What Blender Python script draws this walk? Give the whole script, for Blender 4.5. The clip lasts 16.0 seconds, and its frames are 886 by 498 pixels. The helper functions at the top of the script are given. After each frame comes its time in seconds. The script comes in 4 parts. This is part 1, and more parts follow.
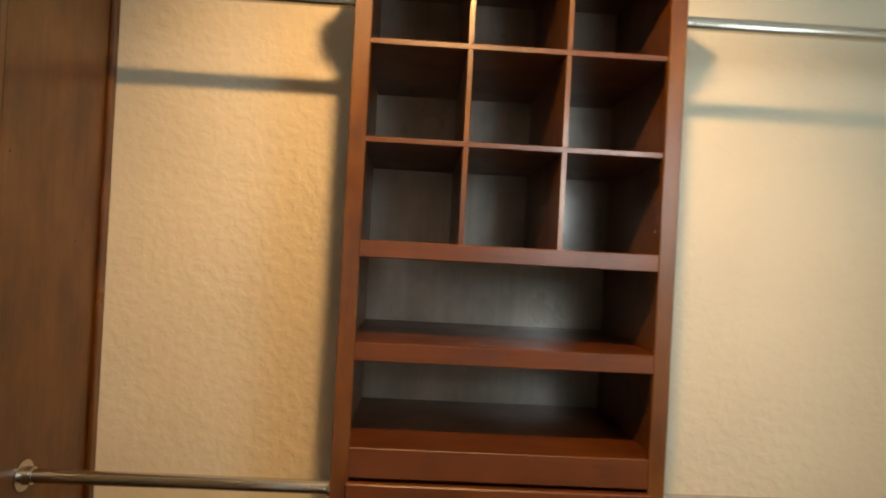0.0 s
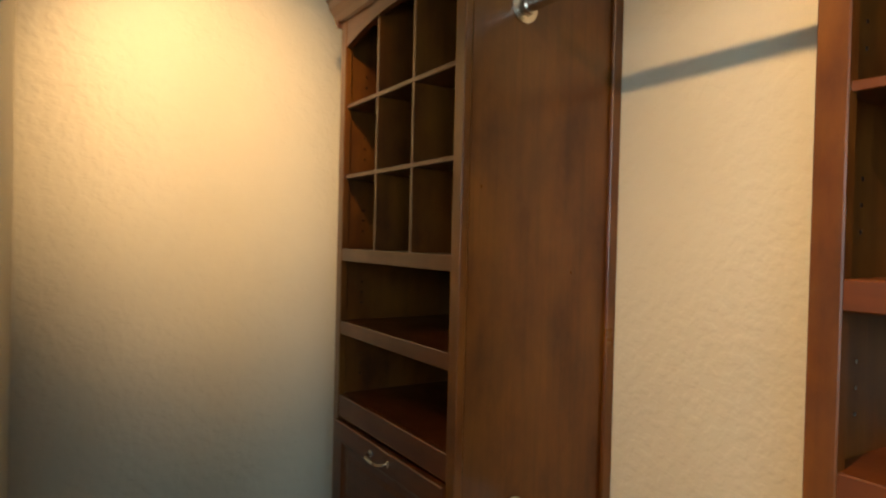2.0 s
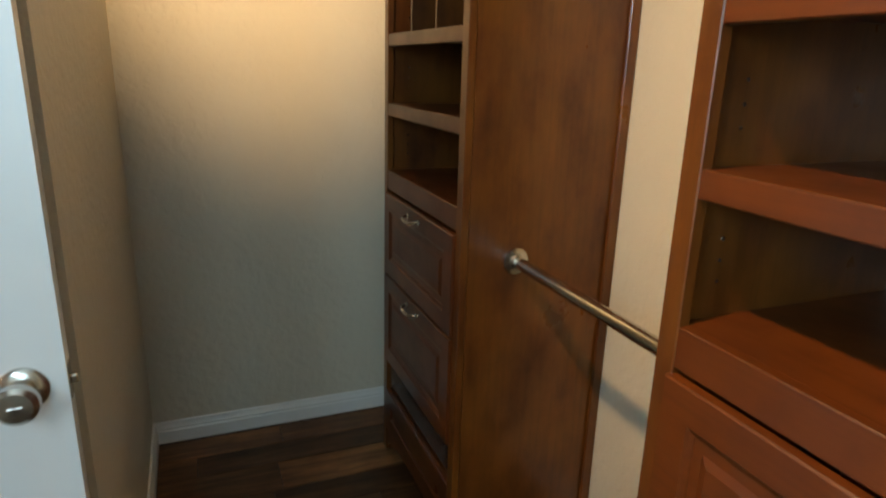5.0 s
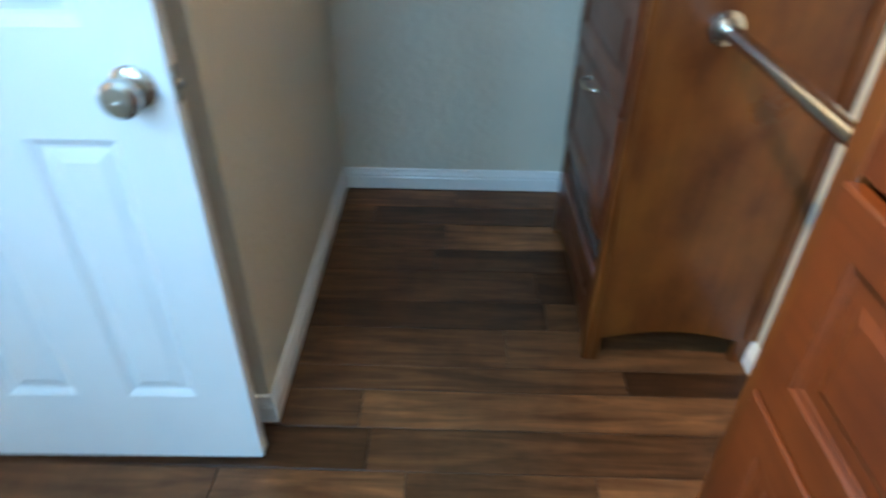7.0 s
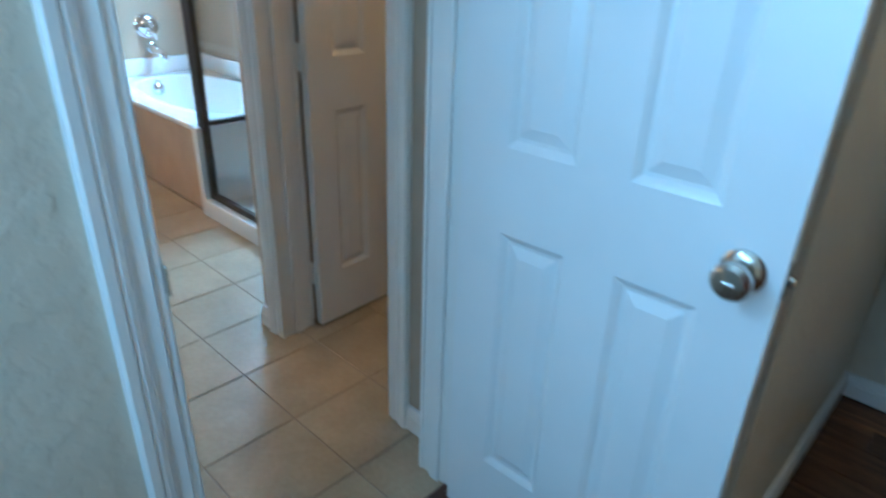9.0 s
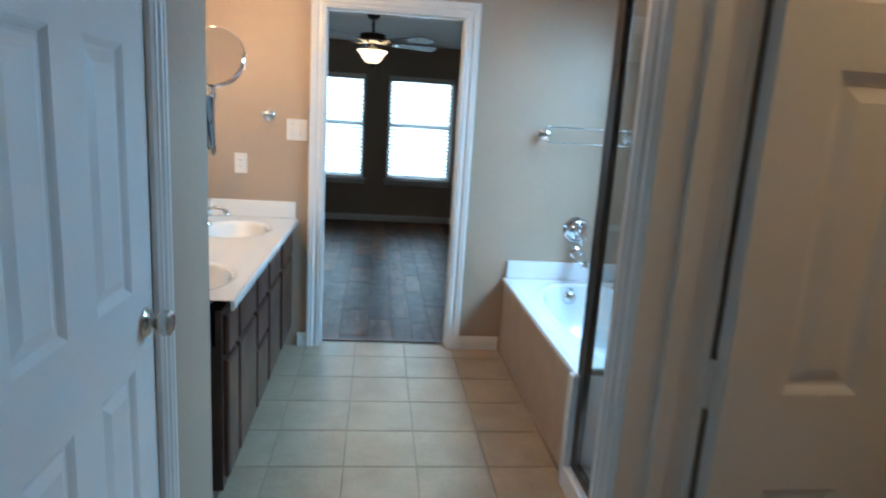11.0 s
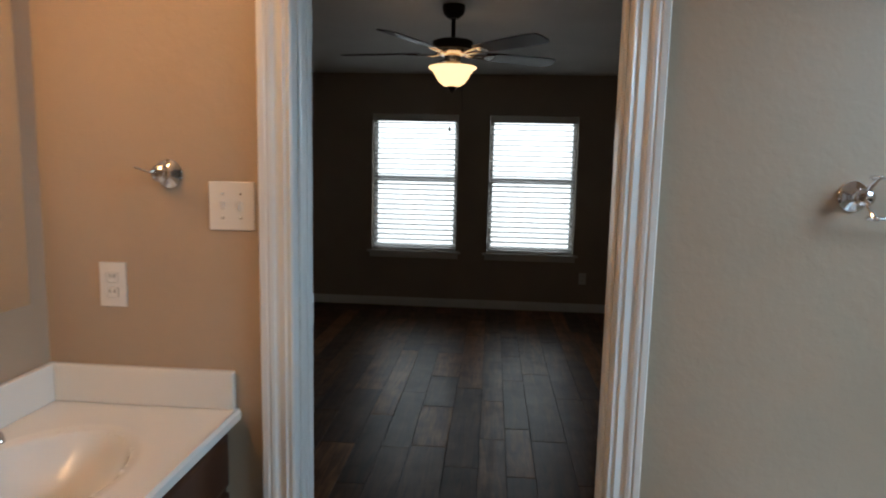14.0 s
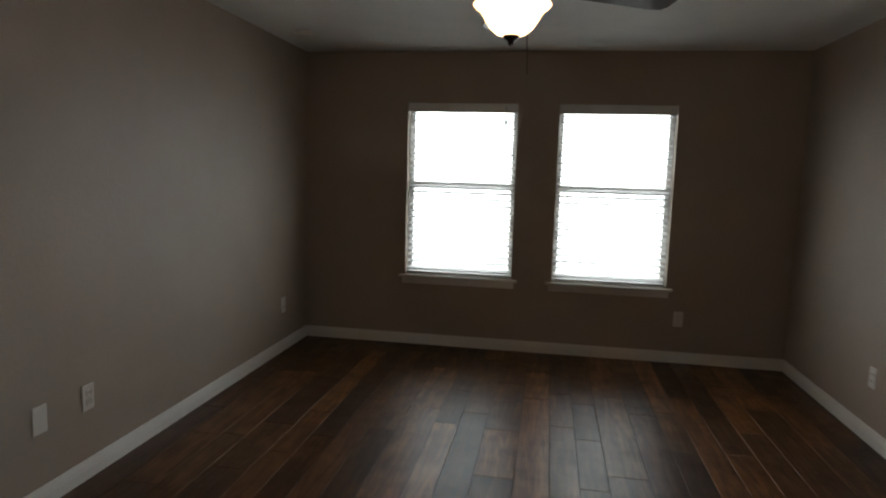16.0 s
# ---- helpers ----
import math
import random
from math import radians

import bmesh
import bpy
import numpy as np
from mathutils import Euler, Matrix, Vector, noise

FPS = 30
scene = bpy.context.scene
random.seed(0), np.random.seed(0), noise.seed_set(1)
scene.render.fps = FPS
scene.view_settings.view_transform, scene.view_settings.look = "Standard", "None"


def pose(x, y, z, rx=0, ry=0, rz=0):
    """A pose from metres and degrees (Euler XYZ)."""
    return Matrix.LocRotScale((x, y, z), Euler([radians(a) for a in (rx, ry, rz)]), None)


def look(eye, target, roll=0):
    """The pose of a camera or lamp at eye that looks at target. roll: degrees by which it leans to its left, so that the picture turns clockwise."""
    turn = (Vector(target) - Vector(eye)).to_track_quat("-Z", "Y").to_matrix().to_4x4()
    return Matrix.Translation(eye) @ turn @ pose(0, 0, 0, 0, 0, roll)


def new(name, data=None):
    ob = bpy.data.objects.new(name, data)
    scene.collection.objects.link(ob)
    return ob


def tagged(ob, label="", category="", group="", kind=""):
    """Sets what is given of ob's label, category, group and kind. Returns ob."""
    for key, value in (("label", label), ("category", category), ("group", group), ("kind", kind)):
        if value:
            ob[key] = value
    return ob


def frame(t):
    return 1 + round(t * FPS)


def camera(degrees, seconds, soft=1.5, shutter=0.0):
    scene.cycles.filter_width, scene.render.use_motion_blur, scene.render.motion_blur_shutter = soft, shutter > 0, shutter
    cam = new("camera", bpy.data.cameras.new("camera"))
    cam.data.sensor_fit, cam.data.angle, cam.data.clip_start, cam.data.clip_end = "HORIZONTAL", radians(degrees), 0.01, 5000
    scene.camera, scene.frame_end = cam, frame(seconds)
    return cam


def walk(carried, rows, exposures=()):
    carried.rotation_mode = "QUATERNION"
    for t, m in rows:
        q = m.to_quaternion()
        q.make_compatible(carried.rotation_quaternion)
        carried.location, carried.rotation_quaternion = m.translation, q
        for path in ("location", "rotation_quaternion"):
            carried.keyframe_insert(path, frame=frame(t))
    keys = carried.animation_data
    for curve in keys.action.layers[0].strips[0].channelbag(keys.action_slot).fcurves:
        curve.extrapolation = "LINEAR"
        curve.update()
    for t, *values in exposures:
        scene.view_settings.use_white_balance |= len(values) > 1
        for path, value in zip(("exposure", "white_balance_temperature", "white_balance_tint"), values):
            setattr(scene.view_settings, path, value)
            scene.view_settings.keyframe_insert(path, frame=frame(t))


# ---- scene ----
cam = camera(70.4, 16.0, soft=2.0, shutter=0.4)
PATH = [
    (0, (-0.292, 0.251, 1.508), (-0.359, -1.748, 1.518), 3.0),
    (0.5, (-0.301, 0.068, 1.52), (-0.085, -1.92, 1.501), 2.0),
    (1, (-0.351, -0.224, 1.536), (0.538, -2.015, 1.564), 0.9),
    (1.5, (-0.391, -0.335, 1.536), (1.012, -1.76, 1.523), 1.0),
    (2, (-0.514, -0.329, 1.558), (1.176, -1.398, 1.53), 1.4),
    (2.5, (-0.612, -0.341, 1.613), (1.136, -1.311, 1.596), 1.8),
    (3, (-0.688, -0.399, 1.643), (1.117, -1.246, 1.796), 2.7),
    (3.5, (-0.747, -0.432, 1.631), (1.1, -1.17, 1.839), 2.8),
    (4, (-0.779, -0.432, 1.558), (1.071, -1.194, 1.546), 1.9),
    (4.5, (-0.799, -0.44, 1.474), (1.017, -1.197, 1.114), 1.5),
    (4.7, (-0.804, -0.448, 1.453), (0.995, -1.195, 0.999), 1.6),
    (6.8, (-0.676, -0.654, 1.32), (0.944, -0.885, 0.17), 0.4),
    (7, (-0.695, -0.694, 1.306), (0.933, -0.671, 0.144), 0.8),
    (7.5, (-0.725, -0.689, 1.295), (0.853, -0.288, 0.133), 0.8),
    (8, (-0.729, -0.637, 1.315), (0.831, -0.005, 0.235), 1.3),
    (8.5, (-0.728, -0.541, 1.322), (0.721, 0.414, 0.328), 2.6),
    (9, (-0.717, -0.449, 1.378), (0.597, 0.781, 0.507), 2.0),
    (9.5, (-0.547, -0.27, 1.409), (0.579, 1.215, 0.685), 3.7),
    (10, (-0.35, -0.067, 1.412), (0.563, 1.616, 0.836), 2.1),
    (10.2, (-0.289, -0.004, 1.434), (0.49, 1.76, 0.904), 2.2),
    (12.3, (0.023, 1.381, 1.465), (-0.231, 3.346, 1.193), 4.9),
    (12.5, (0.012, 1.546, 1.448), (-0.182, 3.522, 1.201), 4.4),
    (13, (0.013, 1.945, 1.439), (-0.088, 3.926, 1.182), 2.7),
    (13.5, (0.069, 2.314, 1.444), (-0.127, 4.29, 1.202), 0.9),
    (14, (0.077, 2.674, 1.444), (-0.077, 4.65, 1.182), 1.3),
    (14.5, (0.113, 3.021, 1.425), (-0.004, 4.999, 1.158), 0.1),
    (15, (0.103, 3.391, 1.457), (-0.09, 5.358, 1.15), 2.8),
    (15.5, (0.034, 3.714, 1.446), (-0.195, 5.678, 1.144), 2.4),
    (16, (-0.018, 4.059, 1.41), (-0.344, 6.017, 1.168), 1.7),
]
walk(cam, [(t, look(eye, target, roll)) for t, eye, target, roll in PATH],
     exposures=[(0.0, -0.85, 9400, 19), (1.2, -0.8, 8200, 15), (3.5, -0.85, 7800, 13), (4.7, -0.7, 7600, 12), (6.8, 0.6, 5200, 4), (7.5, 0.45, 5100, 3), (8.0, 0.25, 4900, 2), (9.0, -0.3, 4600, -2), (10.2, -0.4, 4500, -3),
                (12.3, -1.75, 5900, 12), (13.5, -1.9, 6300, 14), (14.5, -1.75, 6300, 14), (15.0, -1.45, 6000, 13), (15.5, -0.85, 6400, 12), (16.0, -0.55, 6600, 12)])

# ---- world and lights ----
CN = 0.40                                        # the closet's doorway wall
world = bpy.data.worlds.new("sky")
scene.world = world
world.use_nodes = True
wn = world.node_tree
wsky = wn.nodes.new("ShaderNodeTexSky")
wsky.sky_type, wsky.sun_disc = "NISHITA", False
wsky.sun_elevation, wsky.sun_rotation = radians(48), radians(177)
wn.links.new(wsky.outputs[0], wn.nodes["Background"].inputs[0])
wn.nodes["Background"].inputs[1].default_value = 0.12


def lamp(name, kind, m, energy, color, **more):
    data = bpy.data.lights.new(name, kind)
    data.energy, data.color = energy, color
    if kind == "SPOT":
        data.spot_size, data.spot_blend, data.shadow_soft_size = radians(more["size"]), more["blend"], more["soft"]
    elif kind == "AREA":
        data.spread = radians(more.get("spread", 180))
        data.shape, data.size, data.size_y = "RECTANGLE", more["w"], more["h"]
    elif kind == "SUN":
        data.angle = radians(more["angle"])
    else:
        data.shadow_soft_size = more["soft"]
    ob = new(name, data)
    ob.matrix_world = m
    return ob


WARM, DAY, SKY = (1.0, 0.70, 0.38), (0.56, 0.82, 1.0), (0.50, 0.77, 1.0)
lamp("sun", "SUN", look((2, -40, 45), (0, 0, 0)), 2.0, (1.0, 0.95, 0.88), angle=0.5)
# recessed, aimed ceiling lamps of the closet
lamp("recessed_light", "SPOT", look((0.36, -0.52, 2.60), (1.572, -0.75, 1.92)), 300, WARM, size=56, blend=1.0, soft=0.04)
lamp("recessed_light", "SPOT", look((-0.36, -0.04, 2.60), (-0.42, -1.553, 1.56)), 320, WARM, size=86, blend=0.75, soft=0.05)
# daylight at two unseen closet openings, and falling through the bathroom's window
# west lamp is an added helper that brightens the east wall and open door
lamp("closet_unseen_daylight", "AREA", look((-1.74, -0.02, 1.55), (0.5, -0.02, 1.55)), 19, SKY, w=0.58, h=0.92)
lamp("closet_unseen_daylight", "AREA", look((-1.05, CN - 0.01, 1.86), (-1.05, -1.4, 1.86)), 30, SKY, w=0.42, h=0.50)
lamp("tub_window_light", "AREA", look((2.03, 3.35, 2.10), (1.03, 3.35, 0.93)), 290, DAY, w=1.3, h=1.0)

# ---- helpers ----
mats = {}


def nodes_of(name, color=(0.8, 0.8, 0.8), rough=0.5, metal=0.0, coat=0.0, ior=1.5):
    m = bpy.data.materials.new(name)
    m.use_nodes = True
    t = m.node_tree
    b = t.nodes["Principled BSDF"]
    b.inputs["Base Color"].default_value = (*color, 1)
    b.inputs["Roughness"].default_value = rough
    b.inputs["Metallic"].default_value = metal
    b.inputs["Coat Weight"].default_value = coat
    b.inputs["Coat Roughness"].default_value = 0.15
    b.inputs["IOR"].default_value = ior
    mats[name] = m
    return m, t, b


def add(t, kind, **sets):
    n = t.nodes.new(kind)
    for k, v in sets.items():
        n.inputs[k.replace("_", " ")].default_value = v
    return n


def coords(t, scale=(1, 1, 1), shift_by_object=False):
    """World place of the surface, stretched; shifted at random for each object."""
    g = t.nodes.new("ShaderNodeNewGeometry")
    mp = t.nodes.new("ShaderNodeMapping")
    mp.inputs["Scale"].default_value = scale
    src = g.outputs["Position"]
    if shift_by_object:
        o = t.nodes.new("ShaderNodeObjectInfo")
        mul = t.nodes.new("ShaderNodeVectorMath")
        mul.operation = "SCALE"
        mul.inputs[0].default_value = (17.0, 31.0, 23.0)
        t.links.new(o.outputs["Random"], mul.inputs["Scale"])
        ad = t.nodes.new("ShaderNodeVectorMath")
        t.links.new(src, ad.inputs[0])
        t.links.new(mul.outputs[0], ad.inputs[1])
        src = ad.outputs[0]
    t.links.new(src, mp.inputs["Vector"])
    return mp.outputs["Vector"]


def noise_tex(t, vec, scale, detail=3.0, rough=0.55):
    n = add(t, "ShaderNodeTexNoise", Scale=scale, Detail=detail, Roughness=rough)
    t.links.new(vec, n.inputs["Vector"])
    return n.outputs["Fac"]


def ramp(t, fac, stops):
    r = t.nodes.new("ShaderNodeValToRGB")
    while len(r.color_ramp.elements) < len(stops):
        r.color_ramp.elements.new(0.5)
    for e, (p, c) in zip(r.color_ramp.elements, stops):
        e.position, e.color = p, (*c, 1) if len(c) == 3 else c
    t.links.new(fac, r.inputs["Fac"])
    return r.outputs["Color"]


def mixed(t, fac, a, b, blend="MIX"):
    m = t.nodes.new("ShaderNodeMix")
    m.data_type, m.blend_type = "RGBA", blend
    for v, i in ((fac, 0), (a, 6), (b, 7)):
        if isinstance(v, (int, float, tuple)):
            m.inputs[i].default_value = v
        else:
            t.links.new(v, m.inputs[i])
    return m.outputs[2]


def bump(t, b, height, strength, distance):
    n = add(t, "ShaderNodeBump", Strength=strength, Distance=distance)
    t.links.new(height, n.inputs["Height"])
    t.links.new(n.outputs[0], b.inputs["Normal"])


def scaled(c, k):
    return tuple(min(1.0, v * k) for v in c)


def paint(name, color, rough=0.55, peel=0.35, size=1.0):
    m, t, b = nodes_of(name, color, rough)
    v = coords(t)
    big, fine, pores = noise_tex(t, v, 1.7, 4), noise_tex(t, v, 42 * size, 2, 0.5), noise_tex(t, v, 150 * size, 2)
    col = ramp(t, big, [(0.3, scaled(color, 0.93)), (0.7, scaled(color, 1.05))])
    t.links.new(col, b.inputs["Base Color"])
    knock = ramp(t, fine, [(0.42, (0, 0, 0)), (0.62, (1, 1, 1))])
    h = mixed(t, 0.25, knock, pores)
    bump(t, b, h, peel, 0.002)
    return m


def wood(name, color, dark, grain=(26, 26, 1.2), rough=0.33, coat=0.35, per_object=True, hue=False, figure=0.5, coarse=(7, 7, 0.8), mottle=False):
    """Stained wood: fine grain, broad figure, blotches of stain; hue: boards differ in tone."""
    m, t, b = nodes_of(name, color, rough, coat=coat)
    g = noise_tex(t, coords(t, grain, per_object), 2.2, 6, 0.62)
    broad = noise_tex(t, coords(t, coarse, per_object), 2.0, 4, 0.55)
    broad.node.inputs["Distortion"].default_value = 1.1 if hue else 0.4
    blotch = noise_tex(t, coords(t, (3.4, 3.4, 2.6), per_object), 2.0, 5, 0.62)
    col = ramp(t, g, [(0.28, dark), (0.55, color), (0.8, scaled(color, 1.15))])
    col = mixed(t, figure, color + (1,), col)
    col = mixed(t, 1.0, col, ramp(t, broad, [(0.3, (0.5, 0.45, 0.42)), (0.5, (0.92, 0.9, 0.86)), (0.7, (1.5, 1.45, 1.35))]) if hue else ramp(t, broad, [(0.3, (0.86, 0.84, 0.82)), (0.7, (1.08, 1.06, 1.04))]), "MULTIPLY")
    col = mixed(t, 0.8, col, ramp(t, blotch, [(0.3, (0.55, 0.5, 0.46)), (0.5, (0.86, 0.84, 0.81)), (0.7, (1.12, 1.12, 1.08))]), "MULTIPLY")
    if mottle:
        cloud = noise_tex(t, coords(t, (6, 6, 3.2), per_object), 1.6, 6, 0.6)
        col = mixed(t, 1.0, col, ramp(t, cloud, [(0.32, (0.62, 0.52, 0.46)), (0.5, (1.0, 1.0, 1.0)), (0.68, (1.14, 1.26, 1.16))]), "MULTIPLY")
    if hue:
        o = t.nodes.new("ShaderNodeObjectInfo")
        tone = ramp(t, o.outputs["Random"], [(0.0, (0.36, 0.31, 0.28)), (0.35, (0.7, 0.64, 0.6)), (0.7, (1.0, 0.95, 0.9)), (1.0, (1.9, 1.75, 1.55))])
        col = mixed(t, 1.0, col, tone, "MULTIPLY")
    t.links.new(col, b.inputs["Base Color"])
    t.links.new(ramp(t, blotch, [(0.3, (rough * 1.2,) * 3), (0.7, (rough * 0.85,) * 3)]), b.inputs["Roughness"])
    bump(t, b, g, 0.12, 0.002)
    return m


paint("closet_paint", (0.64, 0.58, 0.465), 0.45, 0.7, 0.8)
paint("bath_paint", (0.43, 0.335, 0.245), 0.5, 0.22)
paint("bedroom_paint", (0.40, 0.333, 0.272), 0.55, 0.25)
paint("ceiling_paint", (0.79, 0.78, 0.75), 0.7, 0.5, 0.6)
paint("trim_paint", (0.78, 0.77, 0.74), 0.28, 0.05)
paint("door_paint", (0.78, 0.78, 0.77), 0.3, 0.07)
wood("cherry", (0.135, 0.043, 0.0075), (0.05, 0.014, 0.003), rough=0.32, coat=0.12, figure=0.38, mottle=True)
wood("cherry_across", (0.102, 0.025, 0.0048), (0.040, 0.009, 0.0025), grain=(1.2, 26, 26), rough=0.34, coat=0.1, coarse=(0.8, 7, 7), figure=0.5)
# paler and greyer than cherry, used for the towers' back panels
wood("back_ply", (0.25, 0.20, 0.175), (0.15, 0.115, 0.10), rough=0.3, coat=0.4, figure=0.3)
wood("espresso", (0.062, 0.024, 0.013), (0.030, 0.012, 0.007), rough=0.34, coat=0.15)
m = wood("plank_wood", (0.135, 0.066, 0.029), (0.050, 0.022, 0.010), grain=(22, 1.6, 22), rough=0.37, coat=0.0, hue=True, figure=0.6, coarse=(11, 1.1, 11))
m.node_tree.nodes["Principled BSDF"].inputs["Specular IOR Level"].default_value = 0.27
nodes_of("dull_steel", (0.09, 0.088, 0.09), 0.5, 0.6)
nodes_of("joint_dark", (0.02, 0.012, 0.008), 0.8)
nodes_of("chrome", (0.82, 0.82, 0.84), 0.07, 1.0)
nodes_of("nickel", (0.56, 0.53, 0.48), 0.24, 1.0)
nodes_of("steel", (0.62, 0.60, 0.56), 0.2, 1.0)
nodes_of("bronze", (0.035, 0.026, 0.02), 0.4, 0.6)
nodes_of("frame_bronze", (0.06, 0.042, 0.03), 0.35, 0.7)
nodes_of("marble", (0.80, 0.78, 0.73), 0.14, coat=0.4)
nodes_of("tub_white", (0.82, 0.83, 0.84), 0.12, coat=0.5)
nodes_of("plastic_white", (0.75, 0.73, 0.69), 0.35)
nodes_of("plastic_dark", (0.03, 0.03, 0.03), 0.4)
nodes_of("mirror", (0.9, 0.92, 0.9), 0.015, 1.0)
nodes_of("blind_white", (0.78, 0.78, 0.76), 0.45)
nodes_of("vinyl_white", (0.72, 0.72, 0.72), 0.4)
m, t, b = nodes_of("pane_glass", (0.95, 0.98, 0.97), 0.0, ior=1.3)
b.inputs["Transmission Weight"].default_value = 1.0
m, t, b = nodes_of("grass", (0.06, 0.09, 0.03), 0.9)
t.links.new(ramp(t, noise_tex(t, coords(t), 6.0, 5), [(0.3, (0.035, 0.06, 0.02)), (0.7, (0.09, 0.11, 0.045))]), b.inputs["Base Color"])
m, t, b = nodes_of("floor_tile", (0.47, 0.39, 0.30), 0.3, coat=0.1)
v = coords(t, (1, 1, 1), True)
col = ramp(t, noise_tex(t, v, 5.0, 5), [(0.3, (0.36, 0.285, 0.19)), (0.7, (0.46, 0.372, 0.26))])
col = mixed(t, 0.3, col, ramp(t, noise_tex(t, v, 60, 3), [(0.35, (0.7, 0.68, 0.64)), (0.65, (1, 1, 1))]), "MULTIPLY")
t.links.new(col, b.inputs["Base Color"])
bump(t, b, noise_tex(t, v, 25, 3), 0.05, 0.002)
m, t, b = nodes_of("apron_tan", (0.42, 0.315, 0.225), 0.35)
t.links.new(ramp(t, noise_tex(t, coords(t), 7, 5), [(0.3, (0.38, 0.28, 0.2)), (0.7, (0.45, 0.345, 0.25))]), b.inputs["Base Color"])
nodes_of("grout", (0.31, 0.26, 0.205), 0.9)
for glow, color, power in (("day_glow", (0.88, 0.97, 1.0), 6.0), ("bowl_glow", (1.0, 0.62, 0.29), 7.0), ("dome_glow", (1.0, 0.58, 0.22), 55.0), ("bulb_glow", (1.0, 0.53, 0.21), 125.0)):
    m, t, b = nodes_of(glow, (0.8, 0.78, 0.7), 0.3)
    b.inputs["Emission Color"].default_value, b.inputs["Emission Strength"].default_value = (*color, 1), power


def thing(name, m, label, category, group="", kind=""):
    ob = new(name)
    ob.empty_display_size = 0.05
    ob.matrix_world = m
    return tagged(ob, label, category, group, kind)


def mesh_of(name, bm, mat, smooth=False):
    me = bpy.data.meshes.new(name)
    bmesh.ops.recalc_face_normals(bm, faces=bm.faces)
    bm.to_mesh(me)
    bm.free()
    for one in (mat if isinstance(mat, (list, tuple)) else [mat]):
        me.materials.append(mats[one])
    if smooth:
        for p in me.polygons:
            p.use_smooth = True
        me.set_sharp_from_angle(angle=radians(35))
    return me


def part(name, bm, mat, parent, label="", smooth=False):
    ob = new(name, mesh_of(name, bm, mat, smooth))
    ob.parent = parent
    return tagged(ob, label)


def solid(name, bm, mat, label="", category="", kind="", smooth=False, group=""):
    """A top-level thing or piece of the setting that is one mesh."""
    return tagged(new(name, mesh_of(name, bm, mat, smooth)), label, category, group, kind)


def box(bm, x0, y0, z0, x1, y1, z1, bevel=0.0, seg=1):
    r = bmesh.ops.create_cube(bm, size=1.0)
    for w in r["verts"]:
        w.co = ((x0 + x1) / 2 + w.co.x * (x1 - x0), (y0 + y1) / 2 + w.co.y * (y1 - y0), (z0 + z1) / 2 + w.co.z * (z1 - z0))
    if bevel:
        edges = {e for w in r["verts"] for e in w.link_edges}
        bmesh.ops.bevel(bm, geom=list(edges), offset=bevel, segments=seg, affect="EDGES", profile=0.5)
    return bm


def boxed(*a, **k):
    return box(bmesh.new(), *a, **k)


def tube(bm, p, q, r, seg=16, r2=None):
    p, q = Vector(p), Vector(q)
    d = q - p
    m4 = Matrix.Translation((p + q) / 2) @ d.to_track_quat("Z", "Y").to_matrix().to_4x4()
    bmesh.ops.create_cone(bm, cap_ends=True, segments=seg, radius1=r, radius2=r if r2 is None else r2, depth=d.length, matrix=m4)
    return bm


def bend(bm, points, r, seg=12):
    """A round bar through points."""
    pts = [Vector(p) for p in points]
    rings = []
    up = Vector((0.13, 0.29, 0.95))
    for i, p in enumerate(pts):
        d = (pts[min(i + 1, len(pts) - 1)] - pts[max(i - 1, 0)]).normalized()
        a = d.cross(up).normalized()
        c = d.cross(a).normalized()
        rings.append([bm.verts.new(p + (a * math.cos(2 * math.pi * k / seg) + c * math.sin(2 * math.pi * k / seg)) * (r[i] if isinstance(r, (list, tuple)) else r)) for k in range(seg)])
    for u, w in zip(rings, rings[1:]):
        for k in range(seg):
            bm.faces.new((u[k], u[(k + 1) % seg], w[(k + 1) % seg], w[k]))
    bm.faces.new(rings[0])
    bm.faces.new(rings[-1])
    return bm


def lathe(bm, profile, m4=Matrix(), seg=28):
    """A turned body from (radius, height) pairs."""
    rings = []
    for r, z in profile:
        rings.append([bm.verts.new(m4 @ Vector((max(r, 1e-4) * math.cos(2 * math.pi * k / seg), max(r, 1e-4) * math.sin(2 * math.pi * k / seg), z))) for k in range(seg)])
    for u, w in zip(rings, rings[1:]):
        for k in range(seg):
            bm.faces.new((u[k], u[(k + 1) % seg], w[(k + 1) % seg], w[k]))
    bm.faces.new(rings[0])
    bm.faces.new(rings[-1])
    return bm


def prism(bm, outline, axis, a, b):
    """Extrudes a 2D outline along an axis from a to b; the outline's pair are the other two axes in order."""
    def at(u, w, s):
        return {"x": (s, u, w), "y": (u, s, w), "z": (u, w, s)}[axis]
    lo, hi = ([bm.verts.new(at(u, w, s)) for u, w in outline] for s in (a, b))
    n = len(outline)
    for k in range(n):
        bm.faces.new((lo[k], lo[(k + 1) % n], hi[(k + 1) % n], hi[k]))
    bm.faces.new(lo)
    bm.faces.new(hi)
    return bm


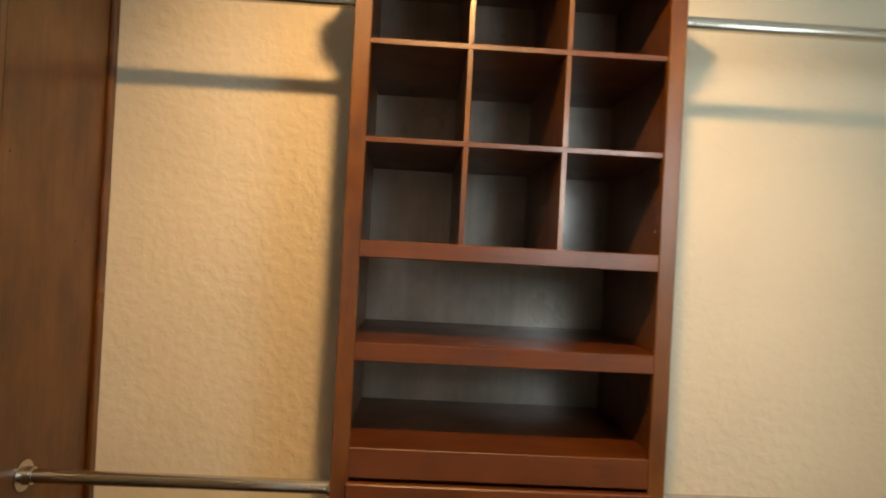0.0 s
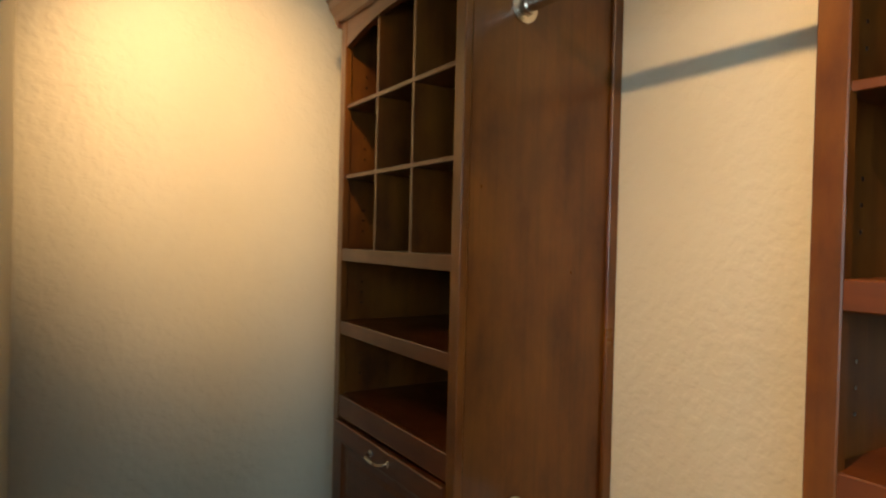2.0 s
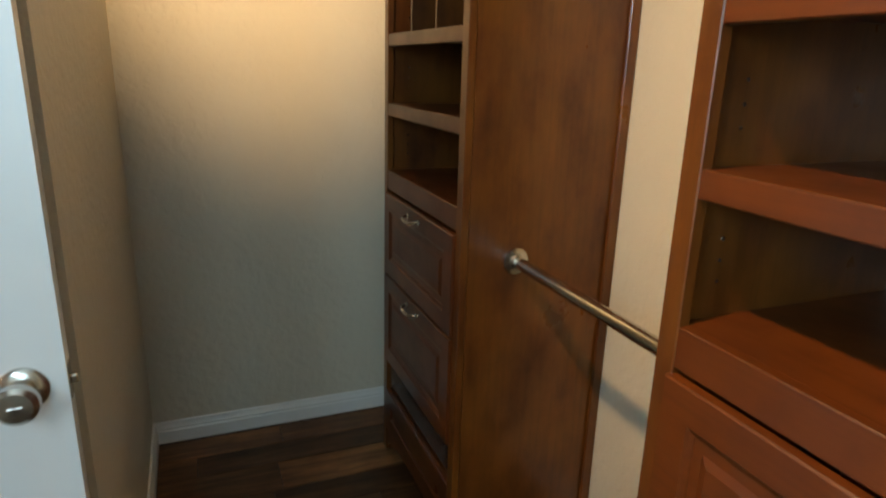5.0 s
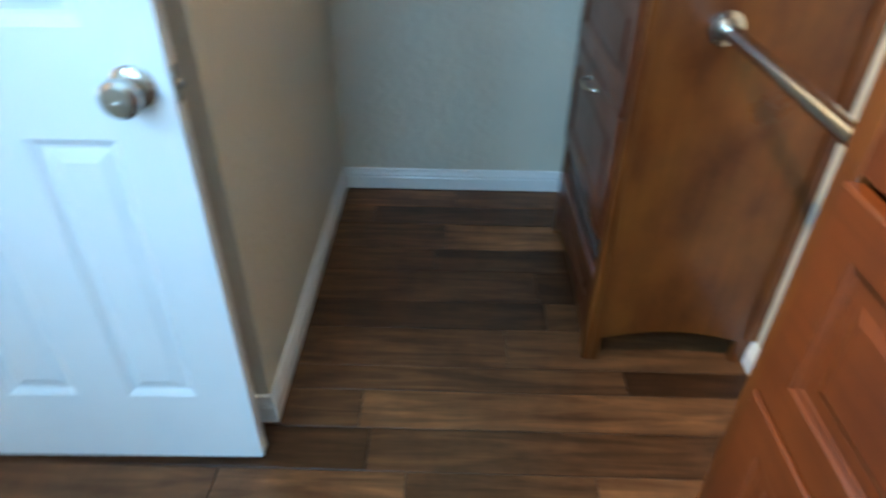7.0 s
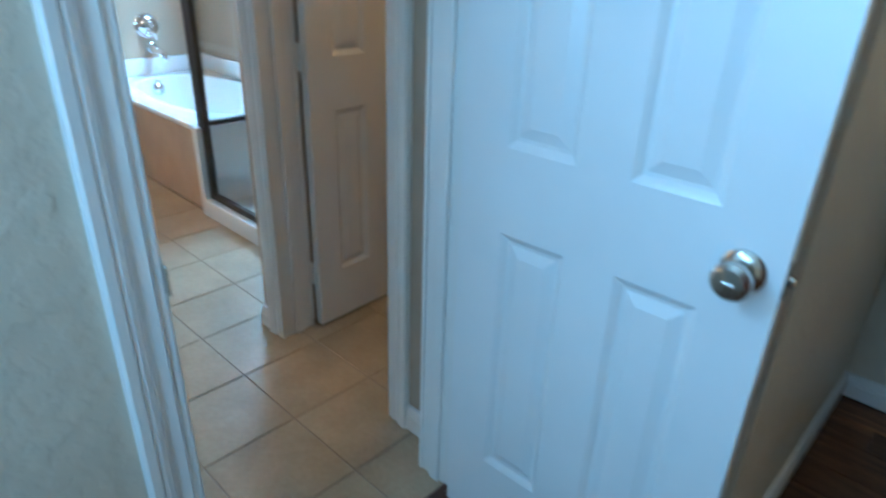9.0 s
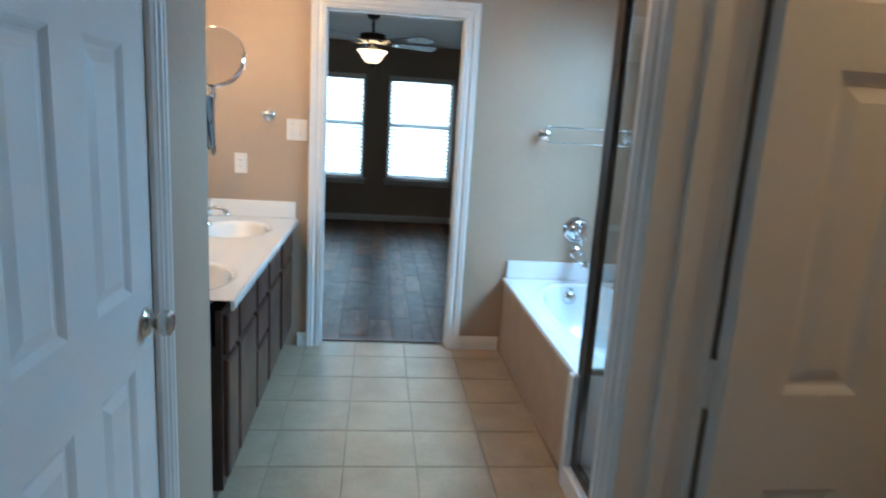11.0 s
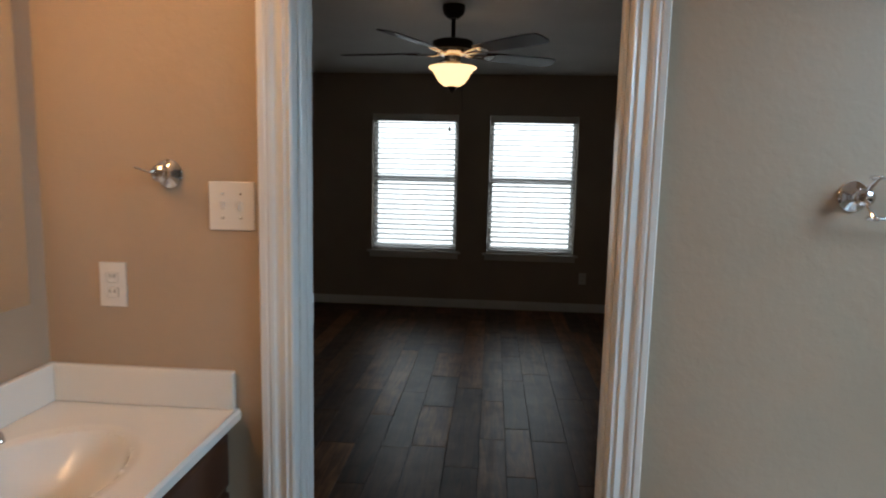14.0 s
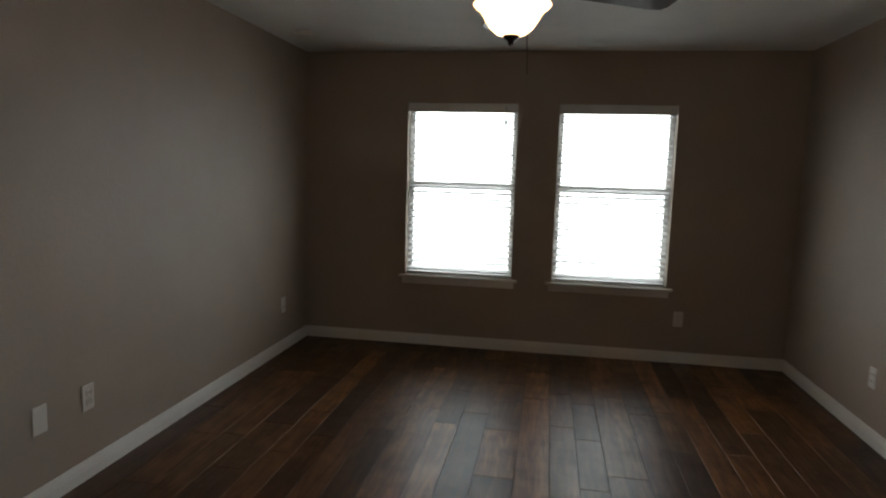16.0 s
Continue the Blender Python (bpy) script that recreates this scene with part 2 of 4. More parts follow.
def sweep(bm, path, profile):
    """Sweeps (out, z) profile along a 2D path on the floor, out to the left of the way, mitred."""
    pts = [Vector(p) for p in path]
    rings = []
    for i, p in enumerate(pts):
        d0 = (p - pts[i - 1]).normalized() if i else (pts[1] - p).normalized()
        d1 = (pts[i + 1] - p).normalized() if i + 1 < len(pts) else d0
        n0, n1 = Vector((-d0.y, d0.x)), Vector((-d1.y, d1.x))
        n = (n0 + n1) / max(0.2, 1 + n0.dot(n1))
        rings.append([bm.verts.new((p.x + n.x * o, p.y + n.y * o, z)) for o, z in profile])
    k = len(profile)
    for u, w in zip(rings, rings[1:]):
        for j in range(k):
            bm.faces.new((u[j], u[(j + 1) % k], w[(j + 1) % k], w[j]))
    bm.faces.new(rings[0])
    bm.faces.new(rings[-1])
    return bm


BASE = [(0, 0), (0.014, 0), (0.014, 0.05), (0.011, 0.056), (0.013, 0.062), (0.009, 0.072), (0.006, 0.085), (0, 0.088)]
CASE = [(0, 0), (0, 0.011), (0.005, 0.015), (0.012, 0.012), (0.016, 0.012), (0.020, 0.017), (0.036, 0.012), (0.043, 0.013), (0.048, 0.019), (0.056, 0.021), (0.062, 0.018), (0.066, 0.022), (0.080, 0.022), (0.084, 0.016), (0.084, 0)]


def casing(name, place, w, h, flip=False):
    """A moulded door surround: stands on the wall plane y = 0, opening from x = 0 to w, proud towards -y."""
    bm = bmesh.new()
    s = 1 if flip else -1
    rings = []
    for px, pz, ox, oz in ((0, 0, -1, 0), (0, h, -1, 1), (w, h, 1, 1), (w, 0, 1, 0)):
        rings.append([bm.verts.new((px + ox * (o - 0.004), s * d, pz + oz * (o - 0.004))) for o, d in CASE])
    k = len(CASE)
    for u, v2 in zip(rings, rings[1:]):
        for j in range(k):
            bm.faces.new((u[j], u[(j + 1) % k], v2[(j + 1) % k], v2[j]))
    bm.faces.new(rings[0])
    bm.faces.new(rings[-1])
    ob = solid(name, bm, "trim_paint", "white painted moulded door casing", "door casing", "structure")
    ob.matrix_world = place
    return ob


def wall(name, mat, x0, x1, y0, y1, z1, along="x", holes=(), label="painted drywall wall", round_edges=False):
    """A wall block from the floor to z1; holes are (a, b, bottom, top) along it."""
    lo, hi = (x0, x1) if along == "x" else (y0, y1)
    us = sorted({lo, hi, *[h[0] for h in holes], *[h[1] for h in holes]})
    zs = sorted({0.0, z1, *[h[2] for h in holes], *[h[3] for h in holes]})
    ws = (y0, y1) if along == "x" else (x0, x1)
    bm, made = bmesh.new(), {}

    def vert(u, w, z):
        key = (u, w, z)
        if key not in made:
            made[key] = bm.verts.new((u, w, z) if along == "x" else (w, u, z))
        return made[key]

    def full(i, k):
        if not (0 <= i < len(us) - 1 and 0 <= k < len(zs) - 1):
            return False
        u, z = (us[i] + us[i + 1]) / 2, (zs[k] + zs[k + 1]) / 2
        return not any(h[0] < u < h[1] and h[2] < z < h[3] for h in holes)

    for i in range(len(us) - 1):
        for k in range(len(zs) - 1):
            if not full(i, k):
                continue
            a, b2, c, d = us[i], us[i + 1], zs[k], zs[k + 1]
            for w in ws:
                bm.faces.new((vert(a, w, c), vert(b2, w, c), vert(b2, w, d), vert(a, w, d)))
            for di, dk, p, q in ((-1, 0, (a, c), (a, d)), (1, 0, (b2, c), (b2, d)), (0, -1, (a, c), (b2, c)), (0, 1, (a, d), (b2, d))):
                if not full(i + di, k + dk):
                    bm.faces.new((vert(p[0], ws[0], p[1]), vert(q[0], ws[0], q[1]), vert(q[0], ws[1], q[1]), vert(p[0], ws[1], p[1])))
    return solid(name, bm, mat, label, "wall", "structure")


# ---- the setting ----
CW, CE, CS = -1.75, 1.572, -1.553                # closet: west, east, back
JX, JY = 0.366, -0.25                           # the closet's inner corner beside the open door
CH, BH, RH = 2.62, 2.60, 2.345                   # ceilings: closet, bathroom, bedroom
D0, D1 = -0.415, 0.262                           # closet doorway
BX0, BX1, VX = -0.63, 1.56, -1.08                # bathroom: west wall, east wall, mirror wall
TX, TY = 0.354, 1.497                             # toilet room's wall and its corner
Y1, Y2 = 4.20, 4.32                              # wall between bathroom and bedroom
RX0, RX1, RY = -2.005, 1.782, 9.022               # bedroom
W1, W2, WZ0, WZ1 = (-1.155, -0.288), (0.026, 0.894), 0.578, 1.955

wall("wall_closet_back", "closet_paint", CW - 0.12, CE + 0.12, CS - 0.12, CS, CH, label="textured cream painted closet wall")
wall("wall_closet_east", "closet_paint", CE, CE + 0.12, CS, JY - 0.0, CH, "y", label="textured cream painted closet wall")
# west opening is out of view, added only to hold its helper lamp
wall("wall_closet_west", "closet_paint", CW - 0.12, CW, CS, CN, CH, "y", [(-0.32, 0.28, 1.08, 2.02)], label="textured cream painted closet wall with an added opening, out of view")
wall("wall_closet_jog", "closet_paint", JX, CE + 0.12, JY, CN, CH, label="textured cream painted wall corner behind the door")
wall("wall_closet_door", "closet_paint", CW - 0.12, JX, CN, CN + 0.055, CH, "x", [(-1.27, -0.83, 1.60, 2.12), (D0 - 0.02, D1 + 0.02, 0.0, 2.05)], label="cream painted wall around the closet doorway")
wall("wall_bath_south", "bath_paint", BX0 - 0.12, TX + 0.12, CN + 0.058, CN + 0.12, BH, "x", [(D0 - 0.02, D1 + 0.02, 0.0, 2.05)], label="tan painted bathroom wall around the closet doorway")
wall("wall_bath_west", "bath_paint", BX0 - 0.12, BX0, CN + 0.12, 2.445, BH, "y", [(1.18, 1.96, 0, 2.05)], label="tan painted bathroom wall with a closed door")
wall("wall_vanity_south", "bath_paint", VX - 0.12, BX0 - 0.12, 2.33, 2.445, BH, label="tan painted end wall of the vanity recess")
wall("wall_mirror", "bath_paint", VX - 0.12, VX, 2.445, Y1, BH, "y", label="tan painted wall behind the vanity")
wall("wall_bath_toilet", "bath_paint", TX, TX + 0.12, CN + 0.12, TY, BH, "y", [(0.735, 1.385, 0, 2.05)], label="tan painted wall with the toilet room doorway")
wall("wall_toilet_north", "bath_paint", TX + 0.12, BX1, TY - 0.10, TY, BH, label="tan painted wall between toilet room and shower")
wall("wall_toilet_south", "bath_paint", TX + 0.12, BX1, CN + 0.004, CN + 0.12, BH, label="tan painted wall of the toilet room")
wall("wall_bath_east", "bath_paint", BX1, BX1 + 0.12, CN, Y1, BH, "y", [(2.85, 3.85, 1.05, 2.08)], label="tan painted bathroom wall with a window opening over the tub")
wall("wall_bath_bedroom", "bath_paint", RX0 - 0.12, RX1 + 0.12, Y1, Y1 + 0.058, BH, "x", [(-0.44, 0.405, 0.0, 2.05)], label="tan painted wall around the bedroom doorway")
wall("wall_bedroom_south", "bedroom_paint", RX0 - 0.12, RX1 + 0.12, Y1 + 0.061, Y2, RH, "x", [(-0.44, 0.405, 0.0, 2.05)], label="taupe painted bedroom wall around the doorway")
wall("wall_bedroom_west", "bedroom_paint", RX0 - 0.12, RX0, Y2, RY, RH, "y", label="taupe painted bedroom wall")
wall("wall_bedroom_east", "bedroom_paint", RX1, RX1 + 0.12, Y2, RY, RH, "y", label="taupe painted bedroom wall")
wall("wall_bedroom_north", "bedroom_paint", RX0 - 0.12, RX1 + 0.12, RY, RY + 0.14, RH, "x",
     [(W1[0], W1[1], WZ0, WZ1), (W2[0], W2[1], WZ0, WZ1)], label="taupe painted bedroom wall with two windows")

solid("ceiling_closet", boxed(CW - 0.12, CS - 0.12, CH, CE + 0.12, CN + 0.056, CH + 0.1), "ceiling_paint", "off-white textured closet ceiling", "ceiling", "structure")
solid("ceiling_bath", boxed(VX - 0.12, CN + 0.06, BH, BX1 + 0.12, Y1 + 0.058, BH + 0.1), "ceiling_paint", "off-white textured bathroom ceiling", "ceiling", "structure")
solid("ceiling_bedroom", boxed(RX0 - 0.12, Y1 + 0.061, RH, RX1 + 0.12, RY + 0.14, RH + 0.1), "ceiling_paint", "off-white textured bedroom ceiling", "ceiling", "structure")
solid("ground", boxed(-400, RY + 0.3, -0.45, 400, 800, -0.35), "grass", "green lawn outside the windows", "ground", "structure")

trim = lambda bm, label="white painted moulded baseboard": solid("baseboard", bm, "trim_paint", label, "baseboard", "structure")
trim(sweep(bmesh.new(), [(CE, CS), (CE, JY), (JX, JY), (JX, CN - 0.02)], BASE))
trim(sweep(bmesh.new(), [(CW, CS), (-0.838, CS)], BASE))
trim(sweep(bmesh.new(), [(-0.124, CS), (0.605, CS)], BASE))
trim(sweep(bmesh.new(), [(D0 - 0.07, CN), (CW, CN), (CW, CS)], BASE))
trim(sweep(bmesh.new(), [(TX, 0.673), (TX, CN + 0.12), (D1 + 0.068, CN + 0.12)], [(-o, z) for o, z in BASE]))
trim(sweep(bmesh.new(), [(TX, 1.447), (TX, TY), (0.69, TY)], BASE))
trim(sweep(bmesh.new(), [(-0.502, Y1), (-0.555, Y1)], BASE))
trim(sweep(bmesh.new(), [(0.72, Y1), (0.467, Y1)], BASE))
trim(sweep(bmesh.new(), [(VX + 0.45, 2.445), (BX0, 2.445), (BX0, 2.03)], BASE))
trim(sweep(bmesh.new(), [(BX0, 1.11), (BX0, CN + 0.12), (D0 - 0.07, CN + 0.12)], BASE))
trim(sweep(bmesh.new(), [(-0.502, Y2), (RX0, Y2), (RX0, RY), (RX1, RY), (RX1, Y2), (0.467, Y2)], [(-o, z) for o, z in BASE]))


def jamb(name, place, w, h, depth, stop_at):
    """Door lining: two legs and a head with a stop bead, opening 0 to w, depth along +y."""
    bm = bmesh.new()
    for a, b2, z0, z1 in ((-0.02, 0, 0, h), (w, w + 0.02, 0, h), (-0.02, w + 0.02, h, h + 0.02)):
        box(bm, a, 0, z0, b2, depth, z1)
    for a, b2, z0, z1 in ((0, 0.011, 0, h), (w - 0.011, w, 0, h), (0.011, w - 0.011, h - 0.011, h)):
        box(bm, a, stop_at, z0, b2, stop_at + 0.035, z1, 0.003)
    ob = solid(name, bm, "trim_paint", "white painted door jamb with stop", "door jamb", "structure")
    ob.matrix_world = place
    return ob


def flat(x, y, z=0, turn=0):
    return pose(x, y, z, 0, 0, turn)


jamb("door_jamb", flat(D0, CN), D1 - D0, 2.03, 0.12, 0.05)
casing("door_casing", flat(D0, CN), D1 - D0, 2.03)
casing("door_casing", flat(D0, CN + 0.12), D1 - D0, 2.03, True)
jamb("door_jamb", flat(-0.42, Y1), 0.805, 2.03, 0.12, 0.045)
casing("door_casing", flat(-0.42, Y1), 0.805, 2.03)
casing("door_casing", flat(-0.42, Y2), 0.805, 2.03, True)
jamb("door_jamb", flat(TX + 0.12, 0.755, 0, 90), 0.61, 2.03, 0.12, 0.04)
casing("door_casing", flat(TX, 0.755, 0, 90), 0.61, 2.03, True)
casing("door_casing", flat(TX + 0.12, 0.755, 0, 90), 0.61, 2.03)
jamb("door_jamb", flat(BX0, 1.20, 0, 90), 0.74, 2.03, 0.12, 0.05)
casing("door_casing", flat(BX0, 1.20, 0, 90), 0.74, 2.03)


def door_leaf(bm, w, h, th, cols):
    """A moulded six-panel leaf from x = 0 to w, y = 0 to th."""
    rows = [(0.212, 0.838), (1.02, 1.56), (1.66, 1.90)]
    st = 0.105 * w / 0.6
    mid = 0.10 * w / 0.6
    pw = (w - 2 * st - mid) / 2
    cells = [(x0, x0 + pw, z0 * h / 2.02, z1 * h / 2.02) for x0 in (st, st + pw + mid) for z0, z1 in rows]
    xs = sorted({0, w, *[c[0] for c in cells], *[c[1] for c in cells]})
    zs = sorted({0, h, *[c[2] for c in cells], *[c[3] for c in cells]})
    for y, s in ((0, 1), (th, -1)):
        def vert(x, z, d):
            return bm.verts.new((x, y + s * d, z))
        for x0, x1 in zip(xs, xs[1:]):
            for z0, z1 in zip(zs, zs[1:]):
                if any(abs(c[0] - x0) < 1e-5 and abs(c[2] - z0) < 1e-5 for c in cells):
                    last = None
                    for ins, d in ((0, 0), (0.007, 0.004), (0.015, 0.010), (0.022, 0.011), (0.046, 0.003), (0.05, 0.003)):
                        ring = [vert(x0 + ins, z0 + ins, d), vert(x1 - ins, z0 + ins, d), vert(x1 - ins, z1 - ins, d), vert(x0 + ins, z1 - ins, d)]
                        if last:
                            for k in range(4):
                                bm.faces.new((last[k], last[(k + 1) % 4], ring[(k + 1) % 4], ring[k]))
                        last = ring
                    bm.faces.new(last)
                else:
                    bm.faces.new((vert(x0, z0, 0), vert(x1, z0, 0), vert(x1, z1, 0), vert(x0, z1, 0)))
    for x0, x1, z0, z1 in ((0, 0, 0, h), (w, w, 0, h)):
        bm.faces.new([bm.verts.new(p) for p in ((x0, 0, z0), (x0, th, z0), (x0, th, z1), (x0, 0, z1))])
    for z in (0, h):
        bm.faces.new([bm.verts.new(p) for p in ((0, 0, z), (w, 0, z), (w, th, z), (0, th, z))])
    bmesh.ops.remove_doubles(bm, verts=bm.verts, dist=1e-5)
    return bm


def knob_set(parent, x, z, th, metal="nickel", side=(0, 1)):
    for y, s in ((0, -1), (th, 1)):
        if (s > 0 and 1 in side) or (s < 0 and 0 in side):
            m4 = Matrix.Translation((x, y, z)) @ pose(0, 0, 0, 90 if s < 0 else -90)
            k = part("knob", lathe(bmesh.new(), [(0.0, 0), (0.036, 0), (0.036, 0.004), (0.031, 0.009), (0.015, 0.012), (0.013, 0.022), (0.017, 0.028), (0.027, 0.035), (0.0315, 0.045), (0.030, 0.057), (0.023, 0.063), (0.0, 0.065)], m4, 32), metal, parent, "brushed nickel round knob", True)
            part("key_slot", boxed(x - 0.009, y + s * 0.065 - 0.0015, z - 0.0015, x + 0.009, y + s * 0.065 + 0.0015, z + 0.0015), "chrome", k)


def hinges(parent, th, zs, at_x=0.0):
    for z in zs:
        bm = tube(bmesh.new(), (at_x - 0.006, th + 0.004, z - 0.045), (at_x - 0.006, th + 0.004, z + 0.045), 0.006, 10)
        box(bm, at_x - 0.004, th - 0.03, z - 0.045, at_x - 0.001, th + 0.002, z + 0.045)
        part("hinge", bm, "trim_paint", parent, "painted steel butt hinge")


def door(name, place, w, label, knob_x=None, knob_side=(0, 1), metal="nickel", hinge_side=True, latch=True, h=2.012):
    d = thing(name, place, label, "door", kind="structure")
    part("leaf", door_leaf(bmesh.new(), w, h, 0.035, 2), "door_paint", d)
    kx = w - 0.06 if knob_x is None else knob_x
    knob_set(d, kx, 0.925, 0.035, metal, knob_side)
    if latch:
        part("latch", boxed(w - 0.0005, 0.006, 0.895, w + 0.0015, 0.029, 0.955), metal, d, "brass latch plate")
        part("bolt", boxed(w + 0.001, 0.011, 0.917, w + 0.012, 0.024, 0.933, 0.003), metal, d)
    if hinge_side:
        hinges(d, 0.035, (0.22, 1.02, 1.80))
    return d


# closet door, open along the jog wall: face to the west
door("door_1", pose(D1 - 0.035, CN - 0.012, 0.012, 0, 0, -89.0), 0.643, "white six-panel door with nickel knob, standing open")
# toilet room door, open into the toilet room
door("door_2", pose(TX + 0.142, 1.322, 0.012, 0, 0, 2.0), 0.60, "white six-panel door of the toilet room, standing open")
# bedroom door, folded back against the bedroom wall
door("door_3", pose(-0.427, Y2 + 0.080, 0.012, 0, 0, 169.0), 0.745, "white six-panel bedroom door, folded back against the wall")
# closed door on the bathroom's west wall
door("door_4", pose(BX0 - 0.003, 1.203, 0.012, 0, 0, 90.0), 0.734, "white six-panel closed bathroom door with nickel knob", knob_side=(0,), latch=False)

sp1 = solid("strike_plate", boxed(D0 - 0.001, CN + 0.005, 0.90, D0 + 0.002, CN + 0.035, 0.96, 0.001), "nickel", "nickel strike plate on the door jamb", "strike plate")
part("lip", boxed(D0 + 0.001, CN - 0.026, 0.905, D0 + 0.0055, CN + 0.006, 0.955, 0.002), "nickel", sp1)
solid("strike_plate", boxed(0.383, Y1 + 0.085, 0.90, 0.386, Y1 + 0.115, 0.96, 0.001), "nickel", "nickel strike plate on the door jamb", "strike plate")
solid("threshold", boxed(-0.42, Y1 + 0.085, 0.0, 0.385, Y1 + 0.125, 0.009, 0.003), "espresso", "dark wooden threshold strip", "threshold", "structure")
solid("threshold", boxed(D0, CN - 0.012, 0.0, D1, CN + 0.03, 0.008, 0.003), "espresso", "dark wooden threshold strip", "threshold", "structure")

# ---- closet towers ----


def pull(parent, x, z, y):
    """An arched bar pull on a front that faces +y."""
    bm = bend(bmesh.new(), [(x - 0.048, y, z), (x - 0.046, y + 0.014, z), (x - 0.034, y + 0.024, z - 0.003), (x, y + 0.027, z - 0.004), (x + 0.034, y + 0.024, z - 0.003), (x + 0.046, y + 0.014, z), (x + 0.048, y, z)], [0.005, 0.0045, 0.004, 0.0055, 0.004, 0.0045, 0.005], 10)
    for s in (-1, 1):
        lathe(bm, [(0, 0), (0.009, 0), (0.009, 0.003), (0.005, 0.006)], Matrix.Translation((x + s * 0.048, y, z)) @ pose(0, 0, 0, -90), 14)
    part("pull", bm, "nickel", parent, "brushed nickel arched pull", True)


def panel_front(name, parent, x0, x1, z0, z1, y, field=True):
    """A frame-and-raised-panel front facing +y."""
    bm = bmesh.new()
    th = 0.019
    box(bm, x0, y - th, z0, x1, y - 0.0075, z1)
    last = None
    fr = 0.055
    for ins, d in ((0, -0.0075), (0, -0.003), (0.003, 0), (fr, 0), (fr + 0.004, -0.004), (fr + 0.011, -0.006), (fr + 0.013, -0.011), (fr + 0.018, -0.011), (fr + 0.042, -0.003), (fr + 0.046, -0.003)):
        ring = [bm.verts.new((a, y + d, c)) for a, c in ((x0 + ins, z0 + ins), (x1 - ins, z0 + ins), (x1 - ins, z1 - ins), (x0 + ins, z1 - ins))]
        if last:
            for k in range(4):
                bm.faces.new((last[k], last[(k + 1) % 4], ring[(k + 1) % 4], ring[k]))
        last = ring
    bm.faces.new(last)
    return part(name, bm, "cherry_across", parent)


def tower(place, w, label, basket):
    """A closet tower: x 0 to w, front at y = 0, back at y = -dp."""
    dp = 0.470
    t0, st, H = 0.019, 0.037, 2.237
    c = thing("closet_tower", place, label, "closet cabinet", "closet towers")
    for x0 in (0.0, w - t0):
        bm = bmesh.new()
        pts = [(-dp, 0), (-dp + 0.05, 0), (-dp + 0.05, 0.075)]
        pts += [(-dp + 0.05 + (dp - 0.09) * k / 12, 0.083 + 0.03 * math.sin(math.pi * k / 12)) for k in range(13)]
        pts += [(-0.04, 0.075), (-0.04, 0), (-0.019, 0), (-0.019, H), (-dp, H)]
        prism(bm, pts, "x", x0, x0 + t0)
        part("side_panel", bm, "cherry", c)
    for x0, x1 in ((-0.004, 0.0), (w, w + 0.004)):
        part("scribe_trim", boxed(min(x0, x1) - (0.008 if x0 < 0 else 0), -dp, 0.09, max(x0, x1) + (0.008 if x0 >= 0 else 0), -dp + 0.032, H - 0.02, 0.003), "cherry", c)
        part("crown_return", prism(bmesh.new(), [(x0 if x0 < 0 else x1, H - 0.045), (x0 - 0.012 if x0 < 0 else x1 + 0.012, H - 0.02), (x0 - 0.02 if x0 < 0 else x1 + 0.02, H + 0.045), (0.004 if x0 < 0 else w - 0.004, H + 0.045), (0.004 if x0 < 0 else w - 0.004, H - 0.045)], "y", -dp, 0.016), "cherry_across", c)
    for x0 in (0.0, w - st):
        part("stile", boxed(x0, -0.019, 0.0, x0 + st, 0.002, H, 0.002), "cherry", c)
    part("back_panel", boxed(t0, -dp + 0.004, 0.09, w - t0, -dp + 0.012, H), "back_ply", c, "greyish brown back panel")
    # arched valance and crown
    bm = bmesh.new()
    a, b2 = st, w - st
    pts = [(a, H - 0.02), (a, 2.128)] + [(a + (b2 - a) * k / 16, 2.128 + 0.042 * math.sin(math.pi * k / 16)) for k in range(1, 16)] + [(b2, 2.128), (b2, H - 0.02)]
    prism(bm, pts, "y", -0.018, 0.0)
    part("valance", bm, "cherry_across", c)
    part("top_panel", boxed(t0, -dp, H - 0.019, w - t0, -0.0195, H), "cherry_across", c)
    bm = prism(bmesh.new(), [(0.003, H - 0.03), (0.012, H - 0.026), (0.018, H - 0.008), (0.034, H + 0.012), (0.038, H + 0.03), (0.045, H + 0.034), (0.045, H + 0.046), (-0.02, H + 0.046), (-0.02, H - 0.019), (0.003, H - 0.019)], "x", -0.026, w + 0.026)
    part("crown", bm, "cherry_across", c)
    # cubbies: two thin shelves, dividers
    inner = (b2 - a)
    for z in (1.735, 1.945):
        part("thin_shelf", boxed(a - 0.015, -dp + 0.012, z, b2 + 0.015, -0.006, z + 0.012, 0.001), "cherry_across", c)
    zs = [(1.525, 1.735), (1.747, 1.945), (1.957, 2.215)]
    for k in (1, 2):
        x = a + inner * k / 3
        for z0, z1 in zs:
            part("divider", boxed(x - 0.006, -dp + 0.012, z0, x + 0.006, -0.007, z1, 0.001), "cherry", c)
    # thick shelves with a front rail
    for z0, z1 in ((1.489, 1.525), (1.269, 1.308)):
        s = part("shelf", boxed(t0, -dp + 0.012, z1 - 0.019, w - t0, -0.02, z1), "cherry_across", c)
        part("front_rail", boxed(a - 0.001, -0.0195, z0, b2 + 0.001, 0.0005, z1 + 0.001, 0.002), "cherry_across", s)
    s = part("counter_shelf", boxed(t0, -dp + 0.012, 1.066, w - t0, -0.02, 1.085), "cherry_across", c)
    part("front_rail", boxed(a - 0.001, -0.0195, 1.022, b2 + 0.001, 0.0005, 1.086, 0.002), "cherry_across", s)
